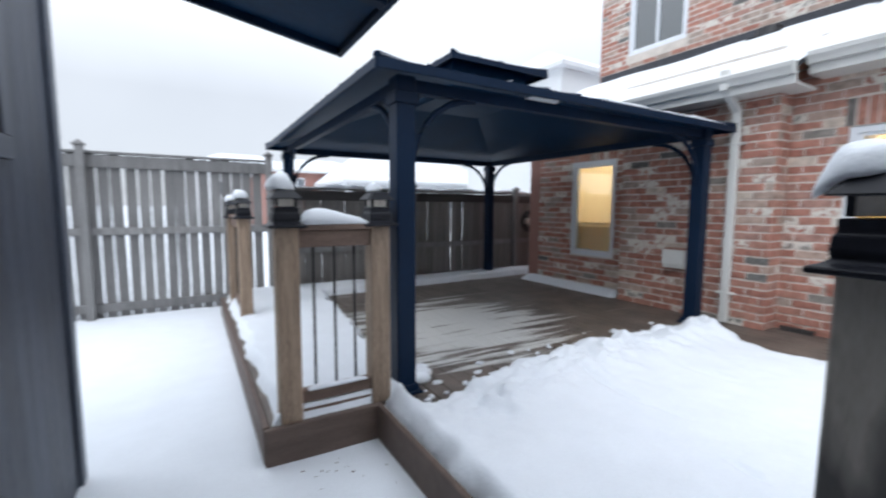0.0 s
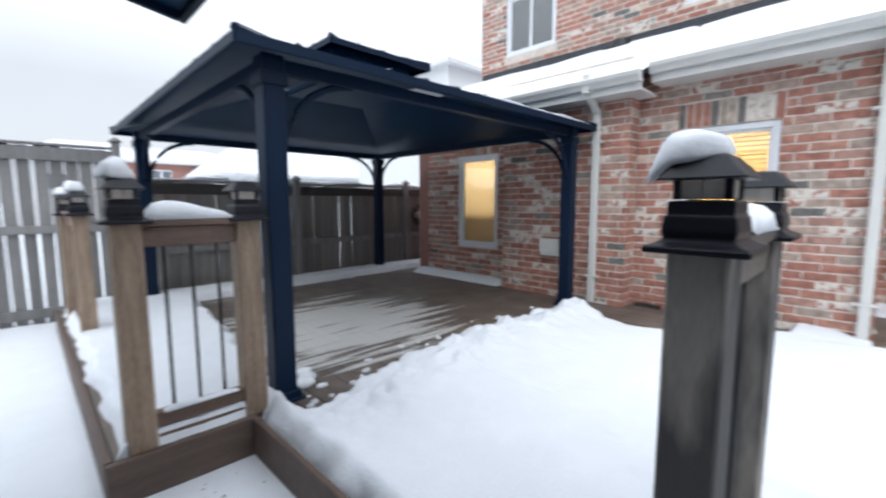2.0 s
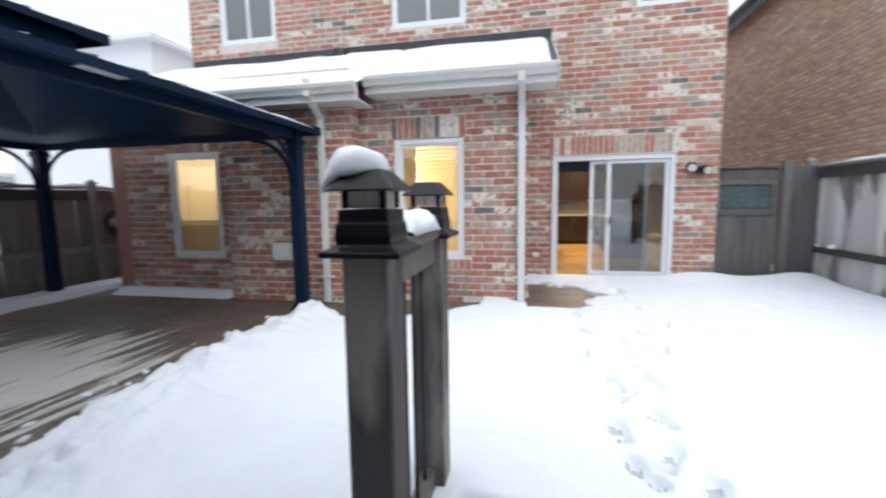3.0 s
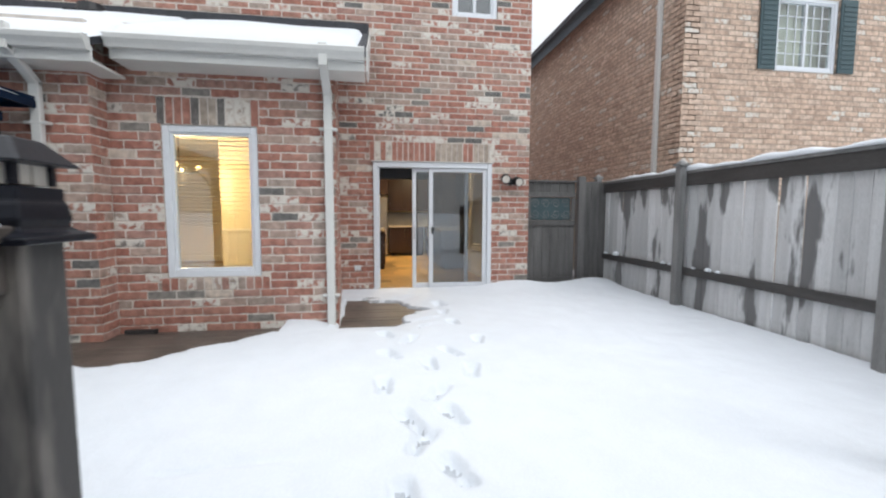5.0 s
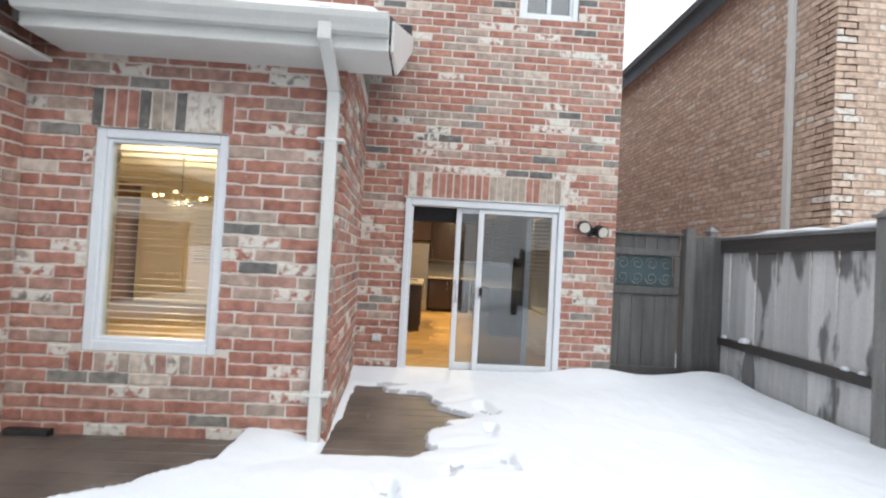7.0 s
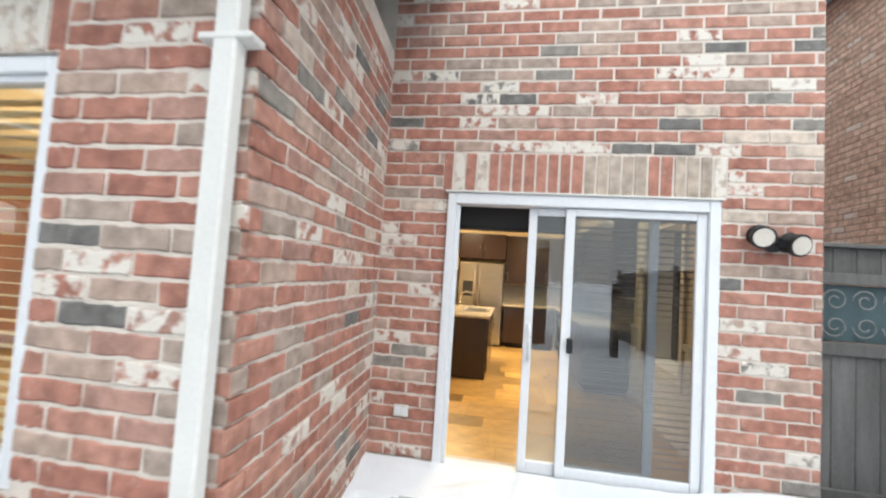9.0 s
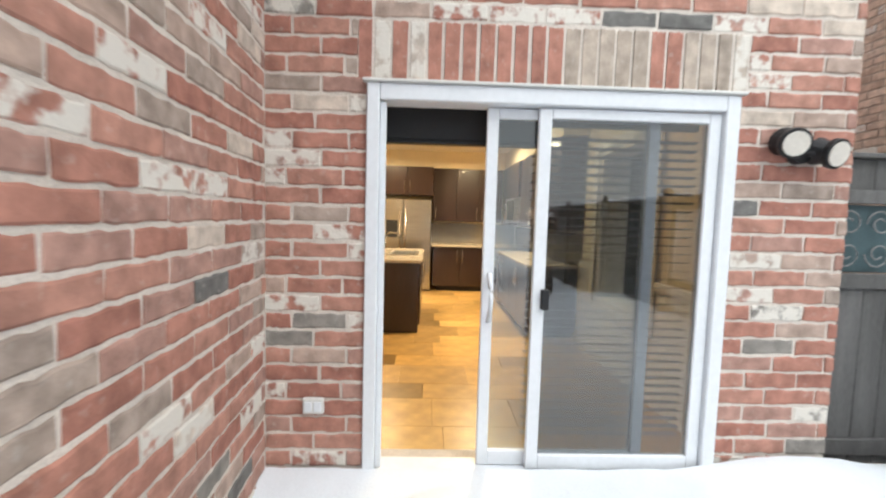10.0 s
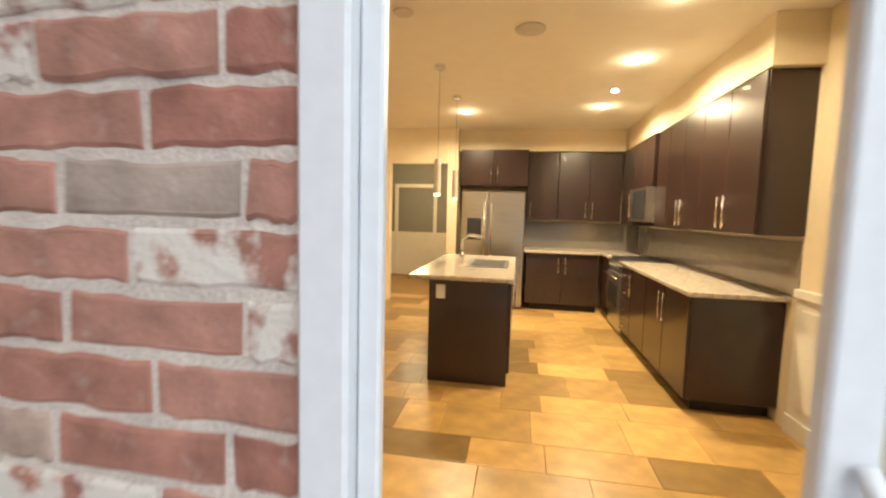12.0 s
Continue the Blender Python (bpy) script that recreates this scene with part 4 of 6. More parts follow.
# ---- small things on the house ----
fl2 = thing("flood_light", "black twin-head floodlight with white lenses on brick", "floodlight", (XD - 0.012, -2.37, 1.86))
bm = bmesh.new()
cyl(bm, 0.055, 0.05, pose(-0.025, 0, 0, 0, 90, 0))
part("mount", bm, M_BLACK, fl2, bevel=0.004)
for s, dz in ((1, 0.045), (-1, 0.0)):
    hb = bmesh.new()
    m = look((-0.09, s * 0.105, dz), (-1.0, s * 0.28, dz - 0.25))
    cyl(hb, 0.045, 0.09, m @ Matrix.Translation((0, 0, 0.02)), r2=0.075)
    bm2 = bmesh.new()
    cyl(hb, 0.078, 0.03, m @ Matrix.Translation((0, 0, -0.03)))
    head = part("lamp_head", hb, M_BLACK, fl2, bevel=0.003)
    cyl(bm2, 0.062, 0.008, m @ Matrix.Translation((0, 0, -0.048)))
    part("lens", bm2, M_LENS, head, "white frosted lens")
    ab = bmesh.new()
    tube(ab, [(-0.03, 0, 0), (-0.07, s * 0.06, dz * 0.5), (-0.085, s * 0.1, dz)], 0.018)
    part("arm", ab, M_BLACK, fl2, smooth=True)
ol = thing("outdoor_outlet", "small grey weatherproof outlet box on brick", "outlet", (XD - 0.012, 0.185, 0.40))
boxpart("cover", (-0.03, 0, -0.06, 0.05, 0, 0.085), M_ALU, ol)
boxpart("socket_flap", (-0.036, -0.031, -0.05, -0.01, 0.015, 0.07), M_WHITE, ol)
boxpart("socket_flap", (-0.036, -0.031, 0.0, 0.04, 0.015, 0.07), M_WHITE, ol)
ub = thing("utility_box", "pale grey utility box on the brick pier", "utility box", (XC - 0.012, 3.70, 0.61))
boxpart("body", (-0.11, 0, -0.15, 0.15, 0, 0.24), M_ALU, ub, bevel=0.01)
boxpart("lid", (-0.125, -0.111, -0.155, 0.155, 0.05, 0.25), M_ALU, ub, bevel=0.005)
boxpart("cap", (-0.1, -0.005, -0.13, 0.13, 0.252, 0.275), M_FARBRICK, ub)
vb = thing("crawl_vent", "dark louvred vent at the foot of the wall", "vent", (XW - 0.02, 2.42, -0.0))
boxpart("vent_frame", (-0.05, 0.0, -0.16, 0.16, 0.0, 0.05), M_BLACK, vb)
for i in range(3):
    boxpart("louvre", (-0.06, -0.051, -0.15, 0.15, 0.008 + i * .014, 0.016 + i * .014), M_FENCE_DARK, vb, bevel=0.001)


# ---- gazebo ----
def gazebo():
    g = thing("gazebo", "dark navy steel gazebo with a two-tier hip roof", "gazebo", (3.69, 5.4, 0))
    off = Matrix.Translation((-3.69, -5.4, 0))
    px, py = (1.72, 5.67), (3.27, 7.50)
    for x in px:
        for y in py:
            bm = bmesh.new()
            bx(bm, x - .075, x + .075, y - .075, y + .075, 0.02, 2.345, off)
            p = part("post", bm, M_NAVY, g, bevel=0.008)
            bm = bmesh.new()
            bx(bm, x - .12, x + .12, y - .12, y + .12, 0.0, 0.02, off)
            bx(bm, x - .095, x + .095, y - .095, y + .095, 0.0205, 0.07, off)
            part("base_plate", bm, M_NAVY, p, bevel=0.004)
            boxpart("collar", (x - .092, x + .092, y - .092, y + .092, 2.15, 2.235), M_NAVY, p, m=off, bevel=0.006)
            sx, sy = (1 if x < 3 else -1), (1 if y < 5 else -1)
            for k in (0, 1):
                bm = bmesh.new()
                pts = []
                for i in range(8):
                    a = math.pi / 2 * i / 7
                    d, z = 0.075 + 0.56 * (1 - math.cos(a)), 1.69 + 0.56 * math.sin(a)
                    pts.append((x + sx * d, y, z) if k == 0 else (x, y + sy * d, z))
                tube(bm, pts, 0.026)
                bm.transform(off)
                part("arched_brace", bm, M_NAVY, g, smooth=True)
    for y in py:
        boxpart("beam", (px[0] + .076, px[1] - .076, y - .04, y + .04, 2.245, 2.335), M_NAVY, g, m=off)
    for x in px:
        boxpart("beam", (x - .04, x + .04, py[0] + .076, py[1] - .076, 2.245, 2.335), M_NAVY, g, m=off)

    def hip(x0, x1, y0, y1, z, rise, inset, name, ribs):
        """Four sloping panels with thickness, raised seams and a rim."""
        cx, cy = (x0 + x1) / 2, (y0 + y1) / 2
        o = [(x0, y0), (x1, y0), (x1, y1), (x0, y1)]
        t = [(cx - inset, cy - inset), (cx + inset, cy - inset), (cx + inset, cy + inset), (cx - inset, cy + inset)]
        for i in range(4):
            j = (i + 1) % 4
            bm = bmesh.new()
            lo = [bm.verts.new((*o[i], z)), bm.verts.new((*o[j], z)), bm.verts.new((*t[j], z + rise)), bm.verts.new((*t[i], z + rise))]
            hi = [bm.verts.new(v.co + Vector((0, 0, 0.025))) for v in lo]
            bm.faces.new(lo[::-1])
            bm.faces.new(hi)
            for q in range(4):
                bm.faces.new((lo[q], lo[(q + 1) % 4], hi[(q + 1) % 4], hi[q]))
            bm.transform(off)
            pn = part(name, bm, M_NAVY_ROOF, g)
            rb = bmesh.new()
            a, b = Vector((*o[i], z + .03)), Vector((*o[j], z + .03))
            c, d = Vector((*t[i], z + rise + .03)), Vector((*t[j], z + rise + .03))
            for r in range(1, ribs):
                s = r / ribs
                p = a.lerp(b, s)
                tt = min(1, 2 * min(s, 1 - s) * 1.02 + 0.0)
                q = (a.lerp(c, tt) if s < .5 else b.lerp(d, tt))
                q = p + (c.lerp(d, s) - p) * min(1, tt)
                tube(rb, [p, q], 0.012, 4)
            rb.transform(off)
            part("seam", rb, M_NAVY, pn)
            hb = bmesh.new()
            tube(hb, [a, c], 0.03, 6)
            hb.transform(off)
            part("hip_cap", hb, M_NAVY, g)
            rm = bmesh.new()
            d0 = (b - a).normalized()
            m = Matrix.Translation((a + b) / 2 - Vector((0, 0, .04))) @ d0.to_track_quat("X", "Z").to_matrix().to_4x4()
            bx(rm, -(b - a).length / 2, (b - a).length / 2, -.012, .012, -.035, .03, off @ m)
            part("rim", rm, M_NAVY, g)
    hip(1.44, 5.95, 3.05, 7.78, 2.36, 0.50, 0.62, "roof_panel", 12)
    hip(2.98, 4.43, 4.62, 6.15, 3.14, 0.22, 0.02, "tier_panel", 4)
    boxpart("vent_frame", (3.12, 4.27, 4.85, 5.98, 2.80, 3.17), M_NAVY_ROOF, g, m=off)
    return g


gazebo()
snow_strip("gazebo_snow", 3.6, 5.75, 3.04, 3.10, 2.385, 0.028, 31, "thin rim of snow along the gazebo eave")
snow_strip("gazebo_snow", 1.44, 1.50, 4.6, 7.2, 2.385, 0.022, 32, "thin rim of snow along the gazebo eave")
snow_strip("gazebo_snow", 3.75, 4.2, 4.12, 4.32, 2.66, 0.09, 5, "patch of snow left on the gazebo roof")


# ---- rail posts with solar caps ----
def solar_post(x, y, z0, top, label, wet=False, snow=0.0, seed=1):
    p = thing("railing_post", label, "post", (x, y, z0), "railing posts of the deck")
    bm = bmesh.new()
    bx(bm, -.07, .07, -.07, .07, 0, top - z0)
    part("shaft", bm, M_CEDAR_RUN if wet else M_CEDAR, p, bevel=0.007)
    c = bmesh.new()
    h = top - z0
    # flared skirt
    loops = []
    for r, z in ((.100, -.004), (.165, -.004), (.165, .012), (.130, .022), (.112, .032), (.118, .052), (.112, .086), (.104, .094), (.104, .126), (.04, .129)):
        loops.append([c.verts.new((r / 1.4142 * sx, r / 1.4142 * sy, h + z)) for sx, sy in ((1, 1), (-1, 1), (-1, -1), (1, -1))])
    for la, lb in zip(loops, loops[1:]):
        for k in range(4):
            c.faces.new((la[k], la[(k + 1) % 4], lb[(k + 1) % 4], lb[k]))
    c.faces.new(loops[-1])
    cap = part("solar_cap", c, M_CAP, p, "black solar post cap", bevel=0.003)
    for sx, sy in ((1, 1), (1, -1), (-1, 1), (-1, -1)):
        boxpart("corner_bar", (sx * .056 - .008, sx * .056 + .008, sy * .056 - .008, sy * .056 + .008, h + .13, h + .178), M_CAP, cap, bevel=0)
    for k in range(4):
        m = pose(0, 0, 0, 0, 0, 90 * k)
        b = bmesh.new()
        bx(b, .05, .055, -.048, -.003, h + .131, h + .177, m)
        bx(b, .05, .055, .003, .048, h + .131, h + .177, m)
        part("lens", b, M_LENS, cap, "frosted lamp lens")
    r = bmesh.new()
    cyl(r, 0.145, 0.06, Matrix.Translation((0, 0, h + .208)) @ pose(0, 0, 0, 0, 0, 45), r2=0.07, seg=4)
    part("cap_roof", r, M_CAP, p, "black pyramid top", bevel=0.006)
    if snow:
        snow_blob("cap_snow", 0.085 * snow, 0.08 * snow, 0.09 * snow, seed, (x - .02, y + .01, top + .238))
    return p


solar_post(0.878, 3.24, 0.0, 1.285, "cedar deck post with a black solar cap", snow=0.95, seed=1)
solar_post(1.505, 3.24, 0.0, 1.285, "cedar deck post with a black solar cap", snow=0.6, seed=2)
solar_post(0.90, 6.05, 0.0, 1.27, "cedar deck post beside the fence", snow=0.95, seed=3)
solar_post(0.86, 7.15, 0.0, 1.25, "cedar deck post beside the fence", snow=0.8, seed=4)
solar_post(1.735, 0.70, 0.0, 1.268, "wet dark cedar post at the deck steps", wet=True, seed=6)
solar_post(2.43, 0.70, 0.0, 1.262, "wet dark cedar post at the deck steps", wet=True, seed=6)
solar_post(2.80, -2.65, 0.0, 1.30, "wet dark cedar post at the deck opening", wet=True, snow=0.8, seed=7)
# snow hood hanging off the near cap
bm = bmesh.new()
bmesh.ops.create_icosphere(bm, subdivisions=4, radius=1.0)
for v in bm.verts:
    t = (v.co.x + 1) / 2
    k = 1 + 0.12 * noise.noise(v.co * 1.5 + Vector((4, 0, 0)))
    z = v.co.z * (0.068 if v.co.z > 0 else 0.03) * k
    a = -v.co.y
    droop = -0.11 * max(0, (-v.co.x - 0.35)) ** 1.5
    v.co = Vector((v.co.x * 0.098 * k - 0.015, v.co.y * 0.078 * k, z + droop))
hood = solid("cap_snow", bm, M_SNOW, "thick snow hood sliding off a black post cap", "snow", smooth=True)
hood.matrix_world = pose(1.735, 0.735, 1.508, 0, -4, -72)


def railing(name, x0, x1, y0, y1, n, label, wet=False):
    """Top and bottom rails with black round balusters between two posts."""
    r = thing(name, label, "railing", ((x0 + x1) / 2, (y0 + y1) / 2, 0.0))
    ax = abs(x1 - x0) > abs(y1 - y0)
    L = (x1 - x0) if ax else (y1 - y0)
    M = M_CEDAR_WET if wet else M_RAIL
    m = pose(0, 0, 0, 0, 0, 0 if ax else 90)
    for nm, w, z0, z1 in (("top_rail", .045, 1.15, 1.26), ("cap_rail", .07, 1.262, 1.30), ("bottom_rail", .03, 0.10, 0.19), ("kick_board", .05, 0.02, 0.075)):
        boxpart(nm, (-L / 2 + .001, L / 2 - .001, -w, w, z0, z1), M, r, m=m, bevel=0.005)
    for i in range(n):
        b = bmesh.new()
        s = -L / 2 + L * (i + 0.72) / (n + .45)
        cyl(b, 0.0095, 1.0, m @ Matrix.Translation((s, 0, 0.685)), seg=8)
        part("baluster", b, M_BLACK, r, smooth=True)
    return r


railing("railing", 0.949, 1.434, 3.24, 3.24, 3, "short cedar railing with black balusters")
snow_strip("rail_snow", 0.948, 1.435, 3.165, 3.315, 1.30, 0.095, 8, "snow lying along the cedar rail")
snow_strip("rail_snow", 0.99, 1.40, 3.18, 3.24, 0.19, 0.035, 9, "thin snow on the bottom rail")
railing("railing", 1.806, 2.359, 0.70, 0.70, 4, "wet dark cedar railing with black balusters beside the steps", wet=True)
snow_strip("rail_snow", 1.93, 2.30, 0.62, 0.78, 1.30, 0.16, 10, "lump of snow left on the wet rail")
railing("railing", 0.88, 0.88, 6.121, 7.079, 5, "cedar railing with black balusters beside the fence")


# ---- fences ----
def fence(name, m, length, zb, zt, pitch, bw, label, rails, posts, cap=True, seed=1, bmat=None):
    """Board fence along local x, boards on the far side; m places it."""
    f = thing(name, label, "fence")
    f.matrix_basis = m
    rnd = random.Random(seed)
    meshes = []
    for v in range(3):
        b = bmesh.new()
        bx(b, 0, bw, 0, 0.018, 0, zt - zb)
        meshes.append(mesh_of(b, "board", bmat or M_FENCE, bevel=0.003))
    n = int(length / pitch)
    for i in range(n):
        o = new("board", meshes[i % 3])
        o.location = (i * pitch, rnd.uniform(0, .008), zb + rnd.uniform(-.012, .0))
        o.rotation_euler = (0, radians(rnd.uniform(-.5, .5)), 0)
        o.parent = f
    for z0, z1, dark in rails:
        boxpart("rail", (0, length, -.045, -.002, z0, z1), M_FENCE_DARK if dark else M_FENCE, f, bevel=0.005)
    if cap:
        boxpart("cap_board", (-.02, length + .02, -.06, .05, zt, zt + .035), M_FENCE, f, bevel=0.004)
    for s in posts:
        b = bmesh.new()
        bx(b, s - .05, s + .05, -.15, -.05, zb - .1, zt + .10)
        p = part("post", b, M_FENCE, f, bevel=0.006)
        b = bmesh.new()
        bx(b, s - .07, s + .07, -.17, -.03, zt + .101, zt + .125)
        cyl(b, .075, .05, Matrix.Translation((s, -.10, zt + .15)) @ pose(0, 0, 0, 0, 0, 45), r2=.02, seg=4)
        part("post_cap", b, M_FENCE, p)
    return f


fence("fence", Matrix.Translation((-6.0, 8.25, 0)), 7.52, -0.3, 2.155, 0.158, 0.137, "weathered grey board fence with open gaps",
      [(1.96, 2.13, False), (0.98, 1.09, False), (-0.16, -0.03, False)], (0.3, 2.7, 5.05, 7.52), seed=2)
fence("fence", Matrix.Translation((1.60, 7.86, 0)), 6.5, -0.3, 1.70, 0.1405, 0.139, "dark weathered board fence behind the gazebo",
      [(1.52, 1.68, True), (0.62, 0.72, False)], (2.45, 5.0), seed=3, bmat=M_FENCE_BROWN)
snow_strip("fence_snow", 1.7, 8.0, 7.80, 7.92, 1.735, 0.07, 12, "snow along the top of the back fence")
fence("fence", Matrix.Translation((8.62, -4.22, 0)) @ pose(0, 0, 0, 0, 0, 180), 4.65, -0.3, 1.86, 0.1405, 0.139, "pale grey board fence streaked with wet stains",
      [(1.70, 1.86, True), (0.52, 0.62, True)], (0.05, 2.2, 4.6), seed=4, bmat=M_FENCE_PALE)
fence("fence", Matrix.Translation((3.93, -4.22, 0)) @ pose(0, 0, 0, 0, 0, 180), 7.7, -0.3, 1.86, 0.1405, 0.139, "dark wet board fence at the far side of the yard",
      [(1.70, 1.86, True), (0.52, 0.62, True)], (2.3, 4.7, 7.1), seed=6, bmat=M_GATE)

# crumbs of snow along the swept edge
bm = bmesh.new()
rc = random.Random(17)
for i in range(90):
    x = rc.uniform(1.55, 5.6)
    e = float(np.interp(x, [1.5, 2.4, 3.6, 4.6, 5.6], [2.85, 3.10, 3.25, 3.22, 3.0]))
    y = e + abs(rc.gauss(0, 0.16)) - 0.05
    r = rc.uniform(0.008, 0.03) * (1.6 if i % 9 == 0 else 1)
    vs = bmesh.ops.create_icosphere(bm, subdivisions=1, radius=r, matrix=Matrix.Translation((x, y, r * 0.4)) @ Matrix.Diagonal((rc.uniform(.8, 1.8), rc.uniform(.8, 1.6), .7, 1)))["verts"]
    for v in vs:
        v.co += Vector((rc.uniform(-1, 1), rc.uniform(-1, 1), rc.uniform(-1, 1))) * r * 0.15
for x, y, r in ((1.98, 3.72, .05), (2.03, 3.58, .055), (2.0, 3.46, .06), (1.92, 3.36, .07), (2.1, 3.9, .03)):
    bmesh.ops.create_icosphere(bm, subdivisions=2, radius=r, matrix=Matrix.Translation((x, y, r * 0.35)) @ Matrix.Diagonal((1.3, 1.1, .6, 1)))
solid("snow_crumbs", bm, M_SNOW, "crumbs of snow scattered along the swept edge", "snow", kind="stuff", smooth=True)
snow_strip("fence_snow", -3.7, 8.6, -4.31, -4.15, 1.896, 0.075, 13, "snow along the top of the side fence")
for i, (x, s) in enumerate(((8.35, .03), (8.02, .05), (6.8, .03), (6.65, .025), (6.2, .02), (5.95, .035), (5.8, .025))):
    snow_blob("rail_snow", s * 1.3, s, s, 30 + i, (x, -4.185, 0.62), "small lump of snow on the fence rail")

bm = bmesh.new()
rd = random.Random(23)
for i in range(14):
    x, y, r = rd.uniform(0.85, 1.40), 3.05 - abs(rd.gauss(0, 0.22)), rd.uniform(0.003, 0.011)
    z = float(yard_h(np.array([x]), np.array([y]))[0])
    bmesh.ops.create_icosphere(bm, subdivisions=1, radius=r, matrix=Matrix.Translation((x, y, z)) @ Matrix.Diagonal((rd.uniform(1, 2), 1, .5, 1)))
solid("soil_crumbs", bm, M_DAMP, "dark soil crumbs trodden into the snow", "dirt", kind="stuff", smooth=True)

# ---- gate ----
gt = thing("gate", "dark wet wooden side gate with a scrollwork window", "gate", (8.46, -3.17, 0))
for i in range(6):
    boxpart("board", (0.0, 0.022, -0.46 + i * .152, -0.46 + i * .152 + .149, 0.03, 1.19), M_GATE, gt)
for i in range(6):
    boxpart("board", (0.0, 0.022, -0.46 + i * .152, -0.46 + i * .152 + .149, 1.64, 1.88), M_GATE, gt)
for d in ((-.03, -.001, -.46, .45, 1.12, 1.21), (-.03, -.001, -.46, .45, 1.62, 1.70), (-.03, -.001, -.46, .45, .1, .2), (-.03, -.001, -.46, -.38, 1.22, 1.61), (-.03, -.001, .37, .45, 1.22, 1.61), (-.05, .04, -.48, .47, 1.882, 1.91)):
    boxpart("gate_rail", d, M_GATE, gt)
boxpart("backing", (0.015, 0.02, -.379, .369, 1.215, 1.615), M_SHUTTER, gt)
for i in range(4):
    for s in (-1, 1):
        b = bmesh.new()
        cx, cz = -.285 + i * .19, 1.415 + s * .09
        tube(b, [(-.01, cx + .085 * (1 - j / 22) * math.cos(j * .55 * s), cz + .085 * (1 - j / 22) * math.sin(j * .55 * s)) for j in range(17)], 0.005, 6)
        part("scroll", b, M_FENCE, gt, smooth=True)
boxpart("gate_post", (-.09, .03, -.62, -.49, -.2, 1.98), M_GATE, gt)
for i in range(3):
    boxpart("board", (0.0, 0.022, -1.06 + i * .146, -1.06 + i * .146 + .143, -.15, 1.90), M_GATE, gt)


# ---- shed with canopy ----
def shed():
    s = thing("shed", "dark slate-blue board shed with a window", "shed", (-0.9, 1.2, GR))
    off = Matrix.Translation((0.9, -1.2, -GR))
    xw, ya, yb = -0.27, -1.6, 3.57
    y = ya
    while y < yb - .01:
        w = min(0.148, yb - y)
        for z0, z1 in (((GR - .05, 1.60), (2.42, 2.62)) if 1.15 < y + w / 2 < 2.85 else ((GR - .05, 2.62),)):
            boxpart("board", (xw - .03, xw, y, y + w - .001, z0, z1), M_SHED, s, m=off, bevel=0.0015)
        y += 0.148
    boxpart("side_wall", (-2.4, xw - .031, yb - .03, yb, GR - .05, 2.62), M_SHED, s, m=off)
    boxpart("rear_wall", (-2.4, xw - .031, ya, ya + .03, GR - .05, 2.62), M_SHED, s, m=off)
    boxpart("back_wall", (-2.43, -2.401, ya, yb, GR - .05, 2.62), M_SHED, s, m=off)
    boxpart("corner_trim", (xw + .001, xw + .022, yb - .10, yb + .004, GR - .05, 2.6), M_SHEDTRIM, s, m=off)
    w = boxpart("window_frame", (xw + .001, xw + .028, 1.13, 2.80, 1.60, 1.69), M_SHEDTRIM, s, "grey-blue window trim", m=off)
    for d in ((2.70, 2.80, 1.691, 2.42), (1.13, 1.23, 1.691, 2.42), (1.231, 2.699, 2.34, 2.42)):
        boxpart("window_trim", (xw + .001, xw + .026, *d), M_SHEDTRIM, s, m=off)
    boxpart("jamb", (xw - .06, xw - .001, 2.60, 2.699, 1.68, 2.40), M_SHED, s, m=off)
    boxpart("pane", (xw - .02, xw - .014, 1.2, 2.61, 1.66, 2.4), M_GLASS_SHED, w, "window glass mirroring the sky", m=off, bevel=0)
    # dark sheet painted in for the unlit shed interior behind the pane
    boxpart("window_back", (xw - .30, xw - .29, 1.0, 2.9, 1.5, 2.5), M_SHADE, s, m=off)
    return s


M_GLASS_SHED = mat("mirroring_glass", (0.5, 0.55, 0.55), 0.03, metal=1.0, var=0.02, bump=0)
shed()
cn = thing("canopy", "dark sloping roof panel projecting from the shed", "canopy", (-0.27, 0.5, 2.47))
tilt = pose(0, 0, 0, 0, 9.6, 0)
boxpart("panel", (-0.05, 1.36, -2.0, 2.16, 0.0, 0.05), M_NAVY_ROOF, cn, m=tilt)
boxpart("edge_trim", (1.361, 1.39, -2.0, 2.19, -0.035, 0.06), M_NAVY, cn, m=tilt)
boxpart("edge_trim", (-0.05, 1.36, 2.161, 2.19, -0.035, 0.06), M_NAVY, cn, m=tilt)
for y in (-1.6, 0.0, 1.5):
    boxpart("rafter", (0.0, 1.35, y - .03, y + .03, -0.06, -0.001), M_NAVY, cn, m=tilt)


# ---- neighbouring houses ----
nw = wall_body("neighbour_wall_back", (8.42, -5.60, 0), "-x", 9.0, ZB, 7.0, [(1.84, 3.20, 4.0, 5.35)], 0.3, M_MORTAR_TAN, "tan brick back wall of the neighbouring house")
lay_bricks(nw, (8.42, -5.60, 0), "-x", 6.0, 1.5, 6.6, [(1.84, 3.20, 4.0, 5.35)], lambda a, z: a < 3.4 and 2.0 < z < 4.4, M_TAN_O, M_TAN_I, 8)
ns = wall_body("neighbour_wall_side", (18.4, -5.60, 0), "+y", 9.98, ZB, 6.45, [], 0.3, M_MORTAR_TAN, "tan brick side wall of the neighbouring house")
lay_bricks(ns, (18.4, -5.60, 0), "+y", 9.98, 1.3, 6.4, [], lambda a, z: a > 7.2 and 2.0 < z < 4.4, M_TAN_O, M_TAN_I, 9)
bm = bmesh.new()
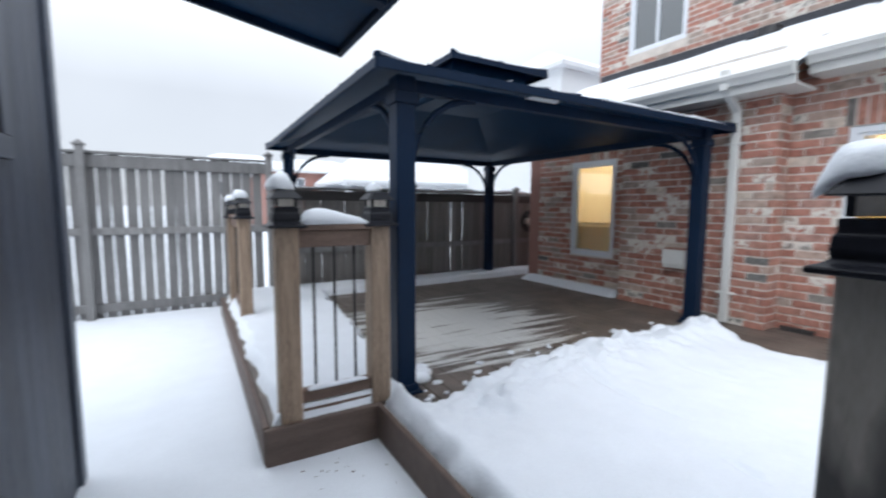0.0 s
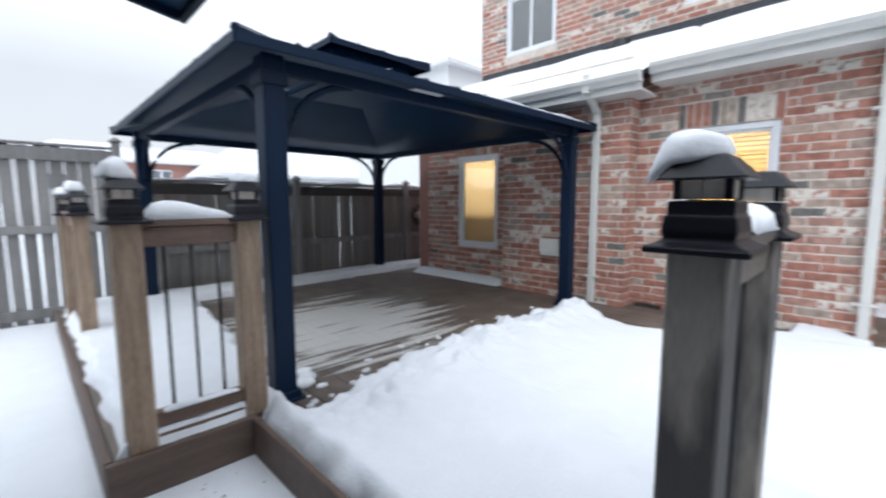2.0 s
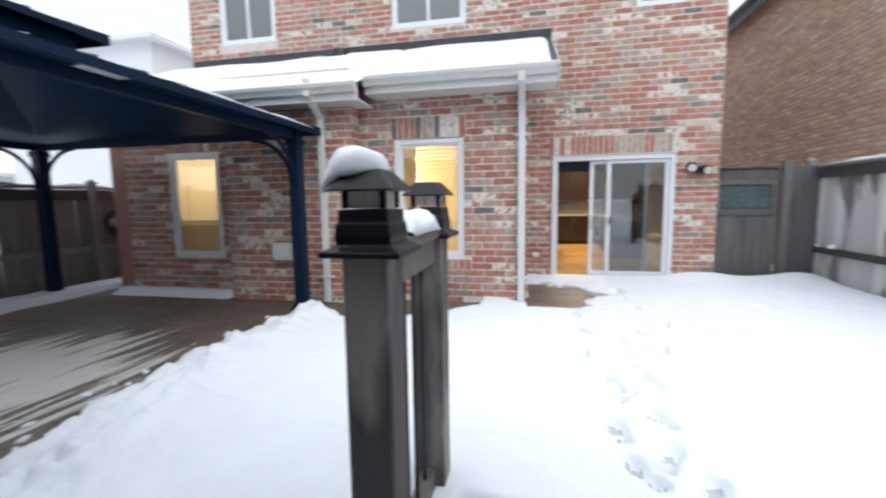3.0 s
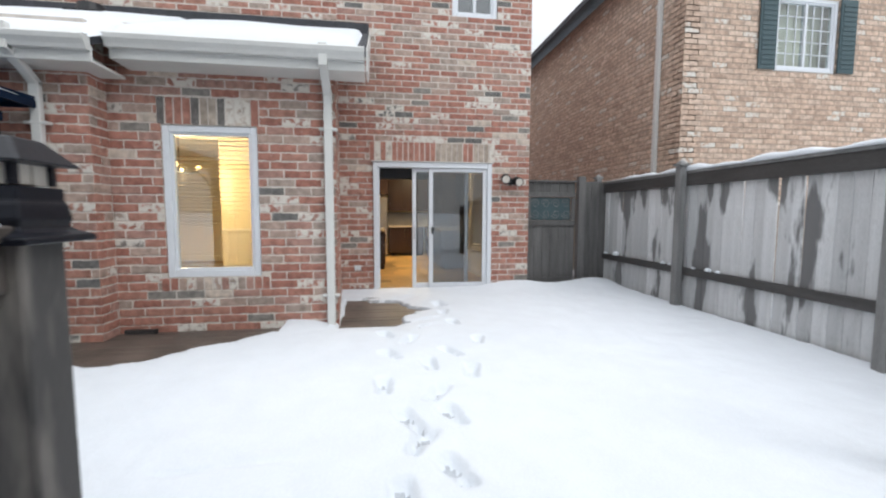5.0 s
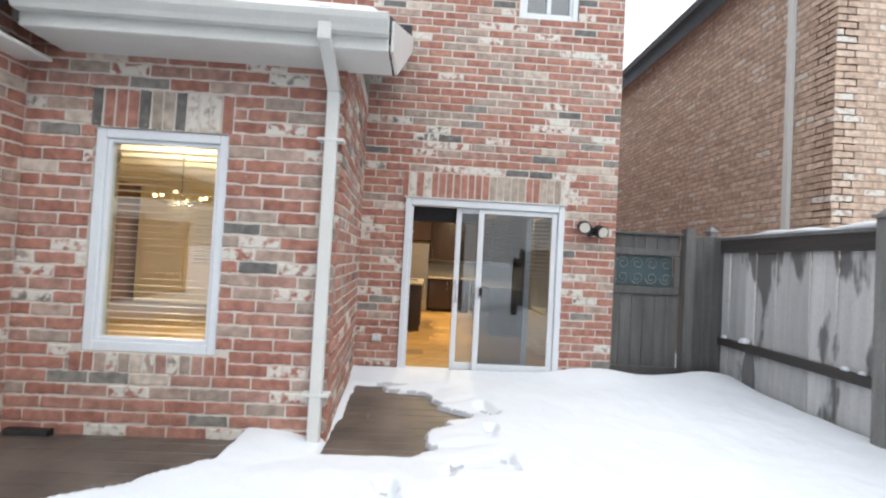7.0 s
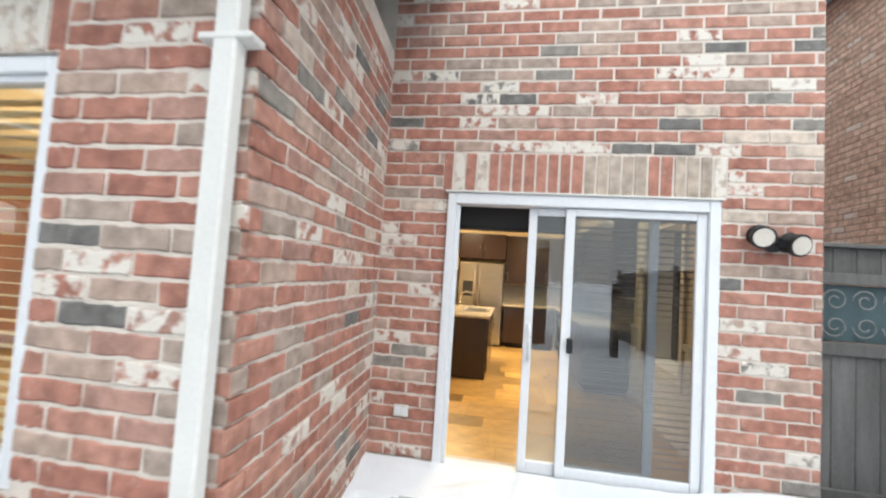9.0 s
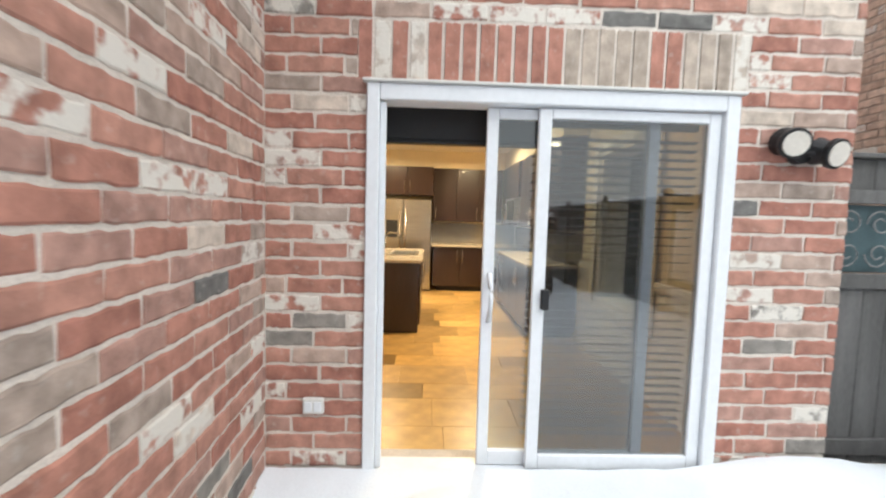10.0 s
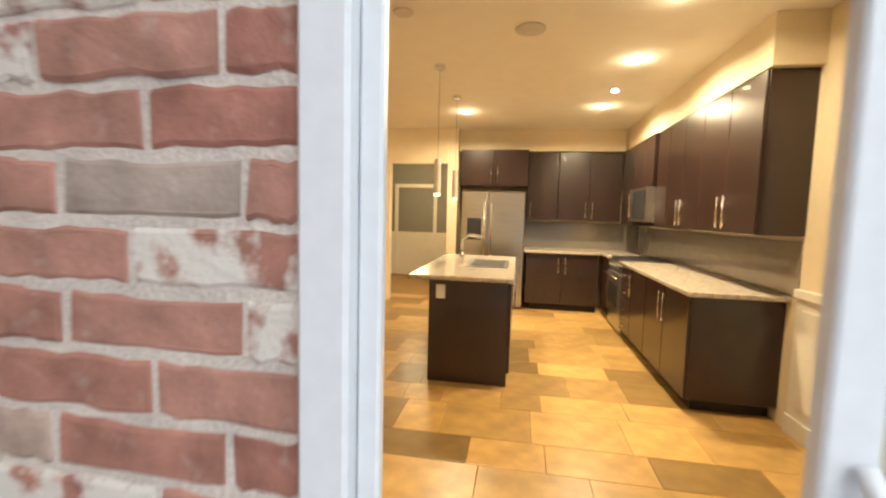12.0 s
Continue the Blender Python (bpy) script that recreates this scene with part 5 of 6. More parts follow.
vs = [bm.verts.new(p) for p in ((8.0, -5.15, 6.38), (20, -5.15, 6.38), (20, -10.1, 9.2), (8.0, -10.1, 9.2), (8.0, -15.1, 6.38), (20, -15.1, 6.38))]
bm.faces.new(vs[:4])
bm.faces.new((vs[3], vs[2], vs[5], vs[4]))
ret = bmesh.ops.extrude_face_region(bm, geom=bm.faces[:])
for v in ret["geom"]:
    if isinstance(v, bmesh.types.BMVert):
        v.co.z += 0.14
bmesh.ops.recalc_face_normals(bm, faces=bm.faces[:])
solid("neighbour_roof", bm, M_SHINGLE, "dark shingled roof of the neighbouring house", "roof", kind="structure")
nwin = window("window_6", -8.795, -7.445, 4.005, 5.345, 8.42, label="white paned window between dark shutters")
for i in range(1, 6):
    boxpart("muntin", (0.05, 0.064, -.56 + i * .187 - .008, -.56 + i * .187 + .008, .11, 1.23), M_WHITE, nwin, bevel=0)
for i in range(1, 5):
    boxpart("muntin", (0.05, 0.063, -.56, .56, .11 + i * .224 - .008, .11 + i * .224 + .008), M_WHITE, nwin, bevel=0)
bm = bmesh.new()
bx(bm, 8.75, 8.8, -9.0, -7.2, 3.8, 5.6)
solid("curtain", bm, M_BLIND, "pale curtain behind the neighbour's window", "curtain")
for ya, yb in ((-7.44, -7.08), (-9.16, -8.80)):
    sh = thing("shutter", "dark teal louvred window shutter", "shutter", (8.40, (ya + yb) / 2, 4.0), "shutters of the neighbour's window")
    boxpart("shutter_frame", (-.03, .0, -.18, .18, 0, 1.35), M_SHUTTER, sh)
    for i in range(14):
        boxpart("louvre", (-.042, -.031, -.14, .14, .08 + i * .087, .14 + i * .087), M_SHUTTER, sh, bevel=0.002)
nd = thing("downspout", "pale downspout on the neighbour's tan brick wall", "downspout", (9.07, -5.55, 0))
boxpart("pipe", (-.045, .045, -.04, .03, -.2, 6.2), M_ALU, nd)


def far_house(x, y, w, d, h, rise, wallm, label, windows, turn=0, dormer=False):
    hs = thing("house", label, "house", (x, y, GR))
    hs.rotation_euler = (0, 0, radians(turn))
    boxpart("wall", (-w / 2, w / 2, -d / 2, d / 2, 0, h), wallm, hs, bevel=0.01)
    bm = bmesh.new()
    e = 0.4
    pts = [(-w / 2 - e, -d / 2 - e, h), (w / 2 + e, -d / 2 - e, h), (w / 2 + e, d / 2 + e, h), (-w / 2 - e, d / 2 + e, h)]
    a, b = (-w / 2 + d * .35, 0, h + rise), (w / 2 - d * .35, 0, h + rise)
    v = [bm.verts.new(p) for p in pts + [a, b]]
    for f in ((0, 1, 5, 4), (1, 2, 5), (2, 3, 4, 5), (3, 0, 4), (3, 2, 1, 0)):
        bm.faces.new([v[i] for i in f])
    part("roof", bm, M_SNOW, hs, "snow-covered hip roof")
    boxpart("eave", (-w / 2 - e, w / 2 + e, -d / 2 - e - .02, d / 2 + e + .02, h - .2, h - .002), M_SIDING, hs)
    for wx, wz, ww, wh in windows:
        q = boxpart("window", (wx - ww / 2, wx + ww / 2, -d / 2 - .04, -d / 2 - .001, wz, wz + wh), M_WHITE, hs)
        for s in (-1, 1):
            boxpart("pane", (wx + s * ww / 4 - ww / 4 + .06, wx + s * ww / 4 + ww / 4 - .06, -d / 2 - .05, -d / 2 - .041, wz + .08, wz + wh - .08), M_DARKPANE, q, bevel=0)
    return hs


M_DARKPANE = mat("dark_pane", (0.16, 0.18, 0.20), 0.1, var=0.1, bump=0)
far_house(20.3, 19.5, 9.0, 8, 8.5, 2.2, M_SIDING, "white-sided house with snowy roof beyond the fence", [(-3, 4.6, 1.2, 1.4), (-0.5, 4.6, 1.2, 1.4)])
far_house(14.5, 31, 11, 8, 3.4, 2.6, M_SIDING, "low pale house under thick snow beyond the fence", [(-3.5, 1.6, 1.4, 1.2), (-1, 1.6, 1.4, 1.2), (2.5, 1.5, 1.6, 1.4)])
far_house(9.5, 38, 9, 8, 4.4, 1.2, M_FARBRICK, "red brick house with a snowy roof far off", [(-2.2, 2.6, 1.2, 1.2), (1.2, 2.6, 1.2, 1.2)])
far_house(4.5, 46, 9, 8, 5.0, 1.6, M_SIDING, "pale far house with a snowy roof", [(-2.0, 2.6, 1.2, 1.2)])

hr = thing("hose_reel", "black hose reel hanging on the back fence", "hose reel", (6.95, 7.80, 0.86))
for k in range(6):
    bm = bmesh.new()
    rr = 0.13 + 0.015 * k
    tube(bm, [(rr * math.cos(a * .35), -.05 - .012 * (k % 3), .25 + 1.15 * rr * math.sin(a * .35)) for a in range(19)], 0.012, 6)
    part("hose_coil", bm, M_GREEN, hr, smooth=True)
bm = bmesh.new()
cyl(bm, 0.07, 0.12, pose(0, -.06, .25, 90, 0, 0))
part("drum", bm, M_LENS, hr, bevel=0.006)
boxpart("bracket", (-.03, .03, -.02, .02, .1, .4), M_BLACK, hr)

# ---- kitchen ----
KX, KY = 15., -2.23      # back and side walls
bm = bmesh.new()
bx(bm, XD + .285, 19.6, -2.4, 6.6, FLOOR - .35, FLOOR - .012)
bx(bm, XW + .285, XD + .28, YR + .285, 6.6, FLOOR - .35, FLOOR - .012)
solid("floor_kitchen", bm, M_GROUT, "grouted base of the stone tile floor", "floor", kind="structure")
kf = bpy.data.objects["floor_kitchen"]
tile_me = {}
rt = random.Random(5)
x, row = 8.58, 0
while x < 14.9:
    w = (0.305, 0.457)[row % 2]
    y = -2.22 - (row * .23) % .6
    while y < 2.6:
        L = (0.61, 0.457, 0.61, 0.305)[(row * 3 + int(y * 7)) % 4]
        key = (w, L)
        if key not in tile_me:
            b = bmesh.new()
            bx(b, 0, w - .003, 0, L - .003, -.012, 0)
            tile_me[key] = mesh_of(b, "tile", M_TILE, bevel=0.0015)
        o = new("tile", tile_me[key])
        o.location = (x, y, FLOOR + rt.uniform(-.0005, .0005))
        o.parent = kf
        y += L
    x += w
    row += 1
bm = bmesh.new()
bx(bm, XD + .285, 19.6, -2.4, 6.6, CEIL, CEIL + .1)
bx(bm, XW + .285, XD + .284, YR + .285, 6.6, CEIL, CEIL + .1)
solid("ceiling_kitchen", bm, M_CEIL, "plain pale kitchen ceiling", "ceiling", kind="structure")
bm = bmesh.new()
bx(bm, 14.62, KX, -1.9, 0.62, 2.46, CEIL - .001)
bx(bm, 10.92, KX, KY, -1.92, 2.46, CEIL - .001)
solid("bulkhead", bm, M_CREAM, "painted bulkhead above the wall cabinets", "bulkhead", kind="structure")
bm = bmesh.new()
for d in ((XD + .285, SX0, FLOOR, CEIL), (SX1, 19.6, FLOOR, CEIL), (SX0, SX1, FLOOR, SZ0), (SX0, SX1, SZ1, CEIL)):
    bx(bm, d[0], d[1], KY - .12, KY, d[2], d[3])
solid("wall_kitchen_side", bm, M_CREAM, "cream painted kitchen side wall", "wall", kind="structure")
bm = bmesh.new()
bx(bm, KX, KX + .12, KY, 0.62, FLOOR, CEIL)
bx(bm, 14.45, KX + .12, 0.622, 0.78, FLOOR, CEIL)
solid("wall_kitchen_back", bm, M_CREAM, "cream painted kitchen back wall", "wall", kind="structure")
bm = bmesh.new()
bx(bm, 17.4, 17.5, 0.4, 6.5, FLOOR, CEIL)
solid("wall_hall", bm, M_GREY, "grey hall wall seen past the kitchen", "wall", kind="structure")
bm = bmesh.new()
bx(bm, 14.45, 14.57, 1.72, 6.5, FLOOR, CEIL)
bx(bm, 14.45, 14.57, 0.782, 1.719, 2.25, CEIL)
solid("wall_kitchen_left", bm, M_CREAM, "cream wall with an opening to the hall", "wall", kind="structure")
bm = bmesh.new()
bx(bm, 17.36, 17.395, 0.8, 2.6, FLOOR, FLOOR + 1.0)
solid("wainscot_hall", bm, M_TRIM, "white wainscot in the hall", "trim", kind="structure")
hd = thing("door_hall", "white framed doorway in the hall", "door", (17.38, 2.0, FLOOR), kind="structure")
for d in ((-.04, 0, -.5, -.42, 0, 2.1), (-.04, 0, .42, .5, 0, 2.1), (-.04, 0, -.42, .42, 2.02, 2.1)):
    boxpart("door_frame", d, M_TRIM, hd)
# wainscot and chair rail on the side wall near the door
wsn = thing("wainscot", "white panelled wainscot with a chair rail", "trim", (9.9, KY, FLOOR), kind="structure")
for a, b, h in ((-1.28, -.61, .93), (.74, 1.08, .93), (-.609, .739, .50)):
    boxpart("panel", (a, b, 0.0, .012, 0, h), M_TRIM, wsn)
    boxpart("baseboard", (a, b, 0.013, .03, 0, .13), M_TRIM, wsn)
    boxpart("moulding", (a + .08, b - .08, .013, .022, .2, h - .07), M_TRIM, wsn)
for a, b in ((-1.28, -.61), (.74, 1.08)):
    boxpart("chair_rail", (a, b, 0.0, .035, .931, .99), M_TRIM, wsn)
sw_ = thing("window_7", "white cased window in the kitchen side wall, glass tinted dark", "window", ((SX0 + SX1) / 2, KY, SZ0), kind="structure")
hw, hh = (SX1 - SX0) / 2, SZ1 - SZ0
for d in ((-hw - .08, -hw, -.08, hh + .08), (hw, hw + .08, -.08, hh + .08), (-hw + .001, hw - .001, hh, hh + .08), (-hw + .001, hw - .001, -.08, 0)):
    boxpart("casing", (d[0], d[1], .014, .034, d[2], d[3]), M_TRIM, sw_)
for d in ((-hw + .001, -hw + .05, .001, hh - .001), (hw - .05, hw - .001, .001, hh - .001), (-hw + .051, hw - .051, hh - .05, hh - .001), (-hw + .051, hw - .051, .001, .05)):
    boxpart("window_frame", (d[0], d[1], -.44, -.001, d[2], d[3]), M_TRIM, sw_)
pn_ = boxpart("pane", (-hw + .05, hw - .05, -.30, -.295, .05, hh - .05), M_GLASS_DIM, sw_, "dark window glass", bevel=0)
pn_.visible_shadow = False


def bar_handle(parent, a, b, out, r=0.006):
    """A steel bar handle on two stand-offs, from a to b, standing out by the vector."""
    bm = bmesh.new()
    a, b, out = Vector(a), Vector(b), Vector(out)
    tube(bm, [a + out - (b - a) * .12, b + out + (b - a) * .12], r)
    tube(bm, [a, a + out], r * .8)
    tube(bm, [b, b + out], r * .8)
    return part("handle", bm, M_CHROME, parent, "steel bar handle", smooth=True)


def cabinet(name, x0, x1, y0, y1, z0, z1, front, n, label, handle, toe=0.0, drawers=0):
    """Espresso cabinet unit; front '-x' or '+y' carries the doors."""
    c = thing(name, label, "cabinet", ((x0 + x1) / 2, (y0 + y1) / 2, z0), "espresso kitchen cabinets")
    o = Matrix.Translation((-(x0 + x1) / 2, -(y0 + y1) / 2, -z0))
    boxpart("body", (x0 + (.022 if front == "-x" else 0), x1, y0, y1 - (.022 if front == "+y" else 0), z0 + toe, z1), M_ESP, c, m=o, bevel=0.002)
    if toe:
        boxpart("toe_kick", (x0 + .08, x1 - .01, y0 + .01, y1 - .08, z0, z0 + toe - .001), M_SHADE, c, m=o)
    span = (y1 - y0) if front == "-x" else (x1 - x0)
    for i in range(n):
        a, b = i * span / n + .002, (i + 1) * span / n - .002
        rows = [(z0 + toe + .003, z1 - .003)] if not drawers else [(z0 + toe + .003 + k * (z1 - z0 - toe) / drawers, z0 + toe + (k + 1) * (z1 - z0 - toe) / drawers - .003) for k in range(drawers)]
        for r0, r1 in rows:
            if front == "-x":
                d = boxpart("drawer" if drawers else "cabinet_door", (x0, x0 + .02, y0 + a, y0 + b, r0, r1), M_ESP, c, m=o)
            else:
                d = boxpart("drawer" if drawers else "cabinet_door", (x0 + a, x0 + b, y1 - .02, y1, r0, r1), M_ESP, c, m=o)
            if not handle:
                continue
            side = (b - .05) if i % 2 == 0 else (a + .05)
            if drawers:
                zc = (r0 + r1) / 2
                p, q = (x0 + (a + b) / 2 - .07, y1, zc), (x0 + (a + b) / 2 + .07, y1, zc)
                h = bar_handle(d, o @ Vector(p), o @ Vector(q), (0, .03, 0))
            else:
                h0, h1 = ((r0 + .06, r0 + .26) if handle == "low" else (r1 - .28, r1 - .08))
                if front == "-x":
                    h = bar_handle(d, o @ Vector((x0, y0 + side, h0)), o @ Vector((x0, y0 + side, h1)), (-.03, 0, 0))
                else:
                    h = bar_handle(d, o @ Vector((x0 + side, y1, h0)), o @ Vector((x0 + side, y1, h1)), (0, .03, 0))
    return c


BZ = FLOOR + .88
cabinet("base_cabinet", 14.35, KX, -1.55, -0.48, FLOOR, BZ, "-x", 2, "dark espresso base cabinet on the back wall", "high", toe=.1)
cabinet("base_cabinet", 11.10, 12.16, KY, -1.60, FLOOR, BZ, "+y", 2, "dark glossy espresso base cabinet", "high", toe=.1)
cabinet("base_cabinet", 12.163, 12.7, KY, -1.60, FLOOR, BZ, "+y", 1, "dark glossy espresso base cabinet", "high", toe=.1)
cabinet("drawer_unit", 12.703, 13.15, KY, -1.60, FLOOR, BZ, "+y", 1, "espresso drawer unit with steel bars", "low", toe=.1, drawers=4)
cabinet("base_cabinet", 13.92, 14.345, KY, -1.60, FLOOR, BZ, "+y", 1, "dark espresso corner base cabinet", "", toe=.1)
cabinet("wall_cabinet", 14.65, KX, -1.875, -0.47, 1.40, 2.455, "-x", 3, "dark espresso wall cabinets on the back wall", "low")
cabinet("fridge_cabinet", 14.38, KX, -0.465, 0.56, 1.90, 2.455, "-x", 2, "espresso cabinet above the refrigerator", "low")
cabinet("wall_cabinet", 10.97, 11.9, KY, -1.92, 1.36, 2.455, "+y", 2, "dark glossy espresso wall cabinet", "low")
cabinet("wall_cabinet", 11.903, 12.75, KY, -1.92, 1.36, 2.455, "+y", 2, "dark glossy espresso wall cabinet", "low")
cabinet("wall_cabinet", 12.753, 13.14, KY, -1.92, 1.36, 2.455, "+y", 1, "dark glossy espresso wall cabinet", "low")
cabinet("wall_cabinet", 13.143, 13.93, KY, -1.88, 1.85, 2.455, "+y", 2, "short espresso cabinet above the microwave", "")
cabinet("wall_cabinet", 13.933, 14.6, KY, -1.88, 1.36, 2.455, "+y", 1, "dark espresso corner wall cabinet", "")

ct = thing("worktop", "speckled beige granite worktop along the wall cabinets", "worktop", (12.2, -1.9, BZ))
boxpart("slab", (-1.16, .95, -.32, .33, .001, .04), M_GRANITE, ct, bevel=0.006)
boxpart("slab", (1.73, 2.79, -.32, .33, .001, .04), M_GRANITE, ct, bevel=0.006)
boxpart("slab", (2.10, 2.79, .331, 1.48, .001, .04), M_GRANITE, ct, bevel=0.006)
sp = thing("backsplash", "glossy grey-beige backsplash panels", "backsplash", (12.2, KY, BZ + .042), kind="structure")
boxpart("panel", (-1.22, 2.79, 0.001, .008, 0, .385), M_SPLASH, sp, bevel=0)
boxpart("panel", (2.782, 2.79, .02, 1.81, 0, .42), M_SPLASH, sp, bevel=0)

# island
isl = thing("kitchen_island", "dark espresso kitchen island with a stone top", "island", (12.15, 0.035, FLOOR))
boxpart("body", (-.89, .90, -.33, .34, 0, .88), M_ESP, isl)
boxpart("worktop", (-.93, 1.0, -.37, .52, .881, .92), M_GRANITE, isl, "speckled stone top", bevel=0.008)
for i in range(3):
    d = boxpart("cabinet_door", (-.85 + i * .58, -.30 + i * .58, -.352, -.331, .1, .86), M_ESP, isl)
    bar_handle(d, (-.36 + i * .58, -.352, .58), (-.36 + i * .58, -.352, .78), (0, -.03, 0))
boxpart("outlet", (-.899, -.891, .20, .28, .72, .84), M_TRIM, isl, "cream wall outlet")
boxpart("sink", (-.25, .45, -.30, .12, .9205, .926), M_STEEL, isl, "steel sink rim")
# flat dark sheet stands for the shade inside the sink bowl
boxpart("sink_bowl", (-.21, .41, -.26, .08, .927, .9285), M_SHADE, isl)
fc_ = bmesh.new()
tube(fc_, [(0.1, .2, .92), (0.1, .2, 1.05)], 0.022)
tube(fc_, [(0.1, .2, 1.05), (0.1, .19, 1.17), (0.1, .12, 1.22), (0.1, .0, 1.2), (0.1, -.04, 1.16)], 0.014)
part("faucet", fc_, M_CHROME, isl, "chrome faucet", smooth=True)

# fridge
fg_ = thing("refrigerator", "stainless steel side-by-side refrigerator", "refrigerator", (14.65, 0.05, FLOOR))
boxpart("body", (-.30, .33, -.49, .47, .02, 1.79), M_STEEL, fg_)
for y0, y1 in ((-.49, .06), (.068, .47)):
    d = boxpart("fridge_door", (-.38, -.301, y0, y1, .06, 1.785), M_STEEL, fg_, bevel=0.012)
    yc = y0 + .05 if y0 > 0 else y1 - .05
    bar_handle(d, (-.38, yc, .55), (-.38, yc, 1.5), (-.05, 0, 0), r=0.012)
boxpart("dispenser", (-.386, -.381, .16, .38, 1.05, 1.38), M_SHADE, fg_, "black water dispenser")

# range and microwave
rg = thing("range", "stainless steel cooking range with an oven", "range", (13.535, -1.9, FLOOR))
boxpart("body", (-.38, .38, -.32, .28, .02, .905), M_STEEL, rg)
boxpart("oven_door", (-.37, .37, .281, .31, .2, .74), M_STEEL, rg)
boxpart("oven_window", (-.26, .26, .311, .315, .32, .6), M_SHADE, rg)
bar_handle(rg, (-.3, .31, .70), (.3, .31, .70), (0, .045, 0), r=0.011)
for i in range(5):
    k = bmesh.new()
    cyl(k, 0.022, 0.03, pose(-.3 + i * .15, .30, .83, 90, 0, 0))
    part("knob", k, M_CHROME, rg)
boxpart("cooktop", (-.37, .37, -.31, .27, .906, .925), M_SHADE, rg)
mw = thing("microwave", "stainless steel microwave above the range", "microwave", (13.535, -1.98, 1.42))
boxpart("body", (-.385, .385, -.245, .16, 0, .42), M_STEEL, mw)
boxpart("glass_door", (-.36, .18, .161, .172, .04, .38), M_SHADE, mw)
bar_handle(mw, (.22, .165, .08), (.22, .165, .34), (0, .035, 0), r=0.009)


# ---- kitchen lights ----
def downlight(x, y, power, label="small recessed halogen downlight, lit", lit=True):
    d = thing("downlight", label, "downlight", (x, y, CEIL - .001), "recessed ceiling lights")
    b = bmesh.new()
    cyl(b, 0.05, 0.006, Matrix.Translation((0, 0, -.003)))
    part("ring", b, M_CHROME, d)
    b = bmesh.new()
    cyl(b, 0.03, 0.012, Matrix.Translation((0, 0, -.013)))
    part("bulb", b, M_BULB, d, "glowing bulb")
    if power:
        l = new("downlight_lamp", bpy.data.lights.new("downlight_lamp", "AREA"))
        l.data.shape, l.data.size, l.data.energy, l.data.color = "DISK", 0.09, power * 0.43, (1.0, 0.775, 0.48)
        l.data.spread = radians(165)
        l.location = (x, y, CEIL - .03)
        g = new("downlight_bulb", bpy.data.lights.new("downlight_bulb", "POINT"))
        g.data.energy, g.data.color, g.data.shadow_soft_size = power * 0.02, (1.0, 0.765, 0.46), 0.03
        g.location = (x, y, CEIL - .07)


# the last one is an added, unseen fill for the kitchen's left side
for x, y, p in ((11.72, -1.29, 95), (12.60, -1.29, 0), (13.30, -1.30, 95), (13.44, 0.38, 95), (10.62, -1.26, 55), (10.3, 1.3, 95)):
    downlight(x, y, p)
for x, y, r, lb in ((11.01, -0.38, 0.11, "round white ceiling speaker"), (10.65, 0.47, 0.07, "round white smoke alarm")):
    b = bmesh.new()
    cyl(b, r, 0.012, Matrix.Translation((x, y, CEIL - .007)), seg=28)
    solid("ceiling_speaker" if r > .1 else "smoke_alarm", b, M_LENS, lb, "ceiling fitting", bevel=0.003)
for x, y in ((11.69, 0.41), (12.71, 0.40)):
    p = thing("pendant_lamp", "slim frosted glass pendant lamp over the island", "pendant lamp", (x, y, CEIL - .001), "pendants over the island")
    b = bmesh.new()
    cyl(b, 0.05, 0.03, Matrix.Translation((0, 0, -.016)))
    part("ceiling_rose", b, M_CHROME, p)
    b = bmesh.new()
    cyl(b, 0.0015, 0.82, Matrix.Translation((0, 0, -.44)))
    part("cord", b, M_BLACK, p)
    b = bmesh.new()
    cyl(b, 0.035, 0.32, Matrix.Translation((0, 0, -1.0)), r2=0.03)
    part("shade", b, M_TRIM, p, bevel=0.004)
    b = bmesh.new()
    cyl(b, 0.03, 0.02, Matrix.Translation((0, 0, -1.172)))
    part("bulb", b, M_PENDANT, p, "glowing tip")

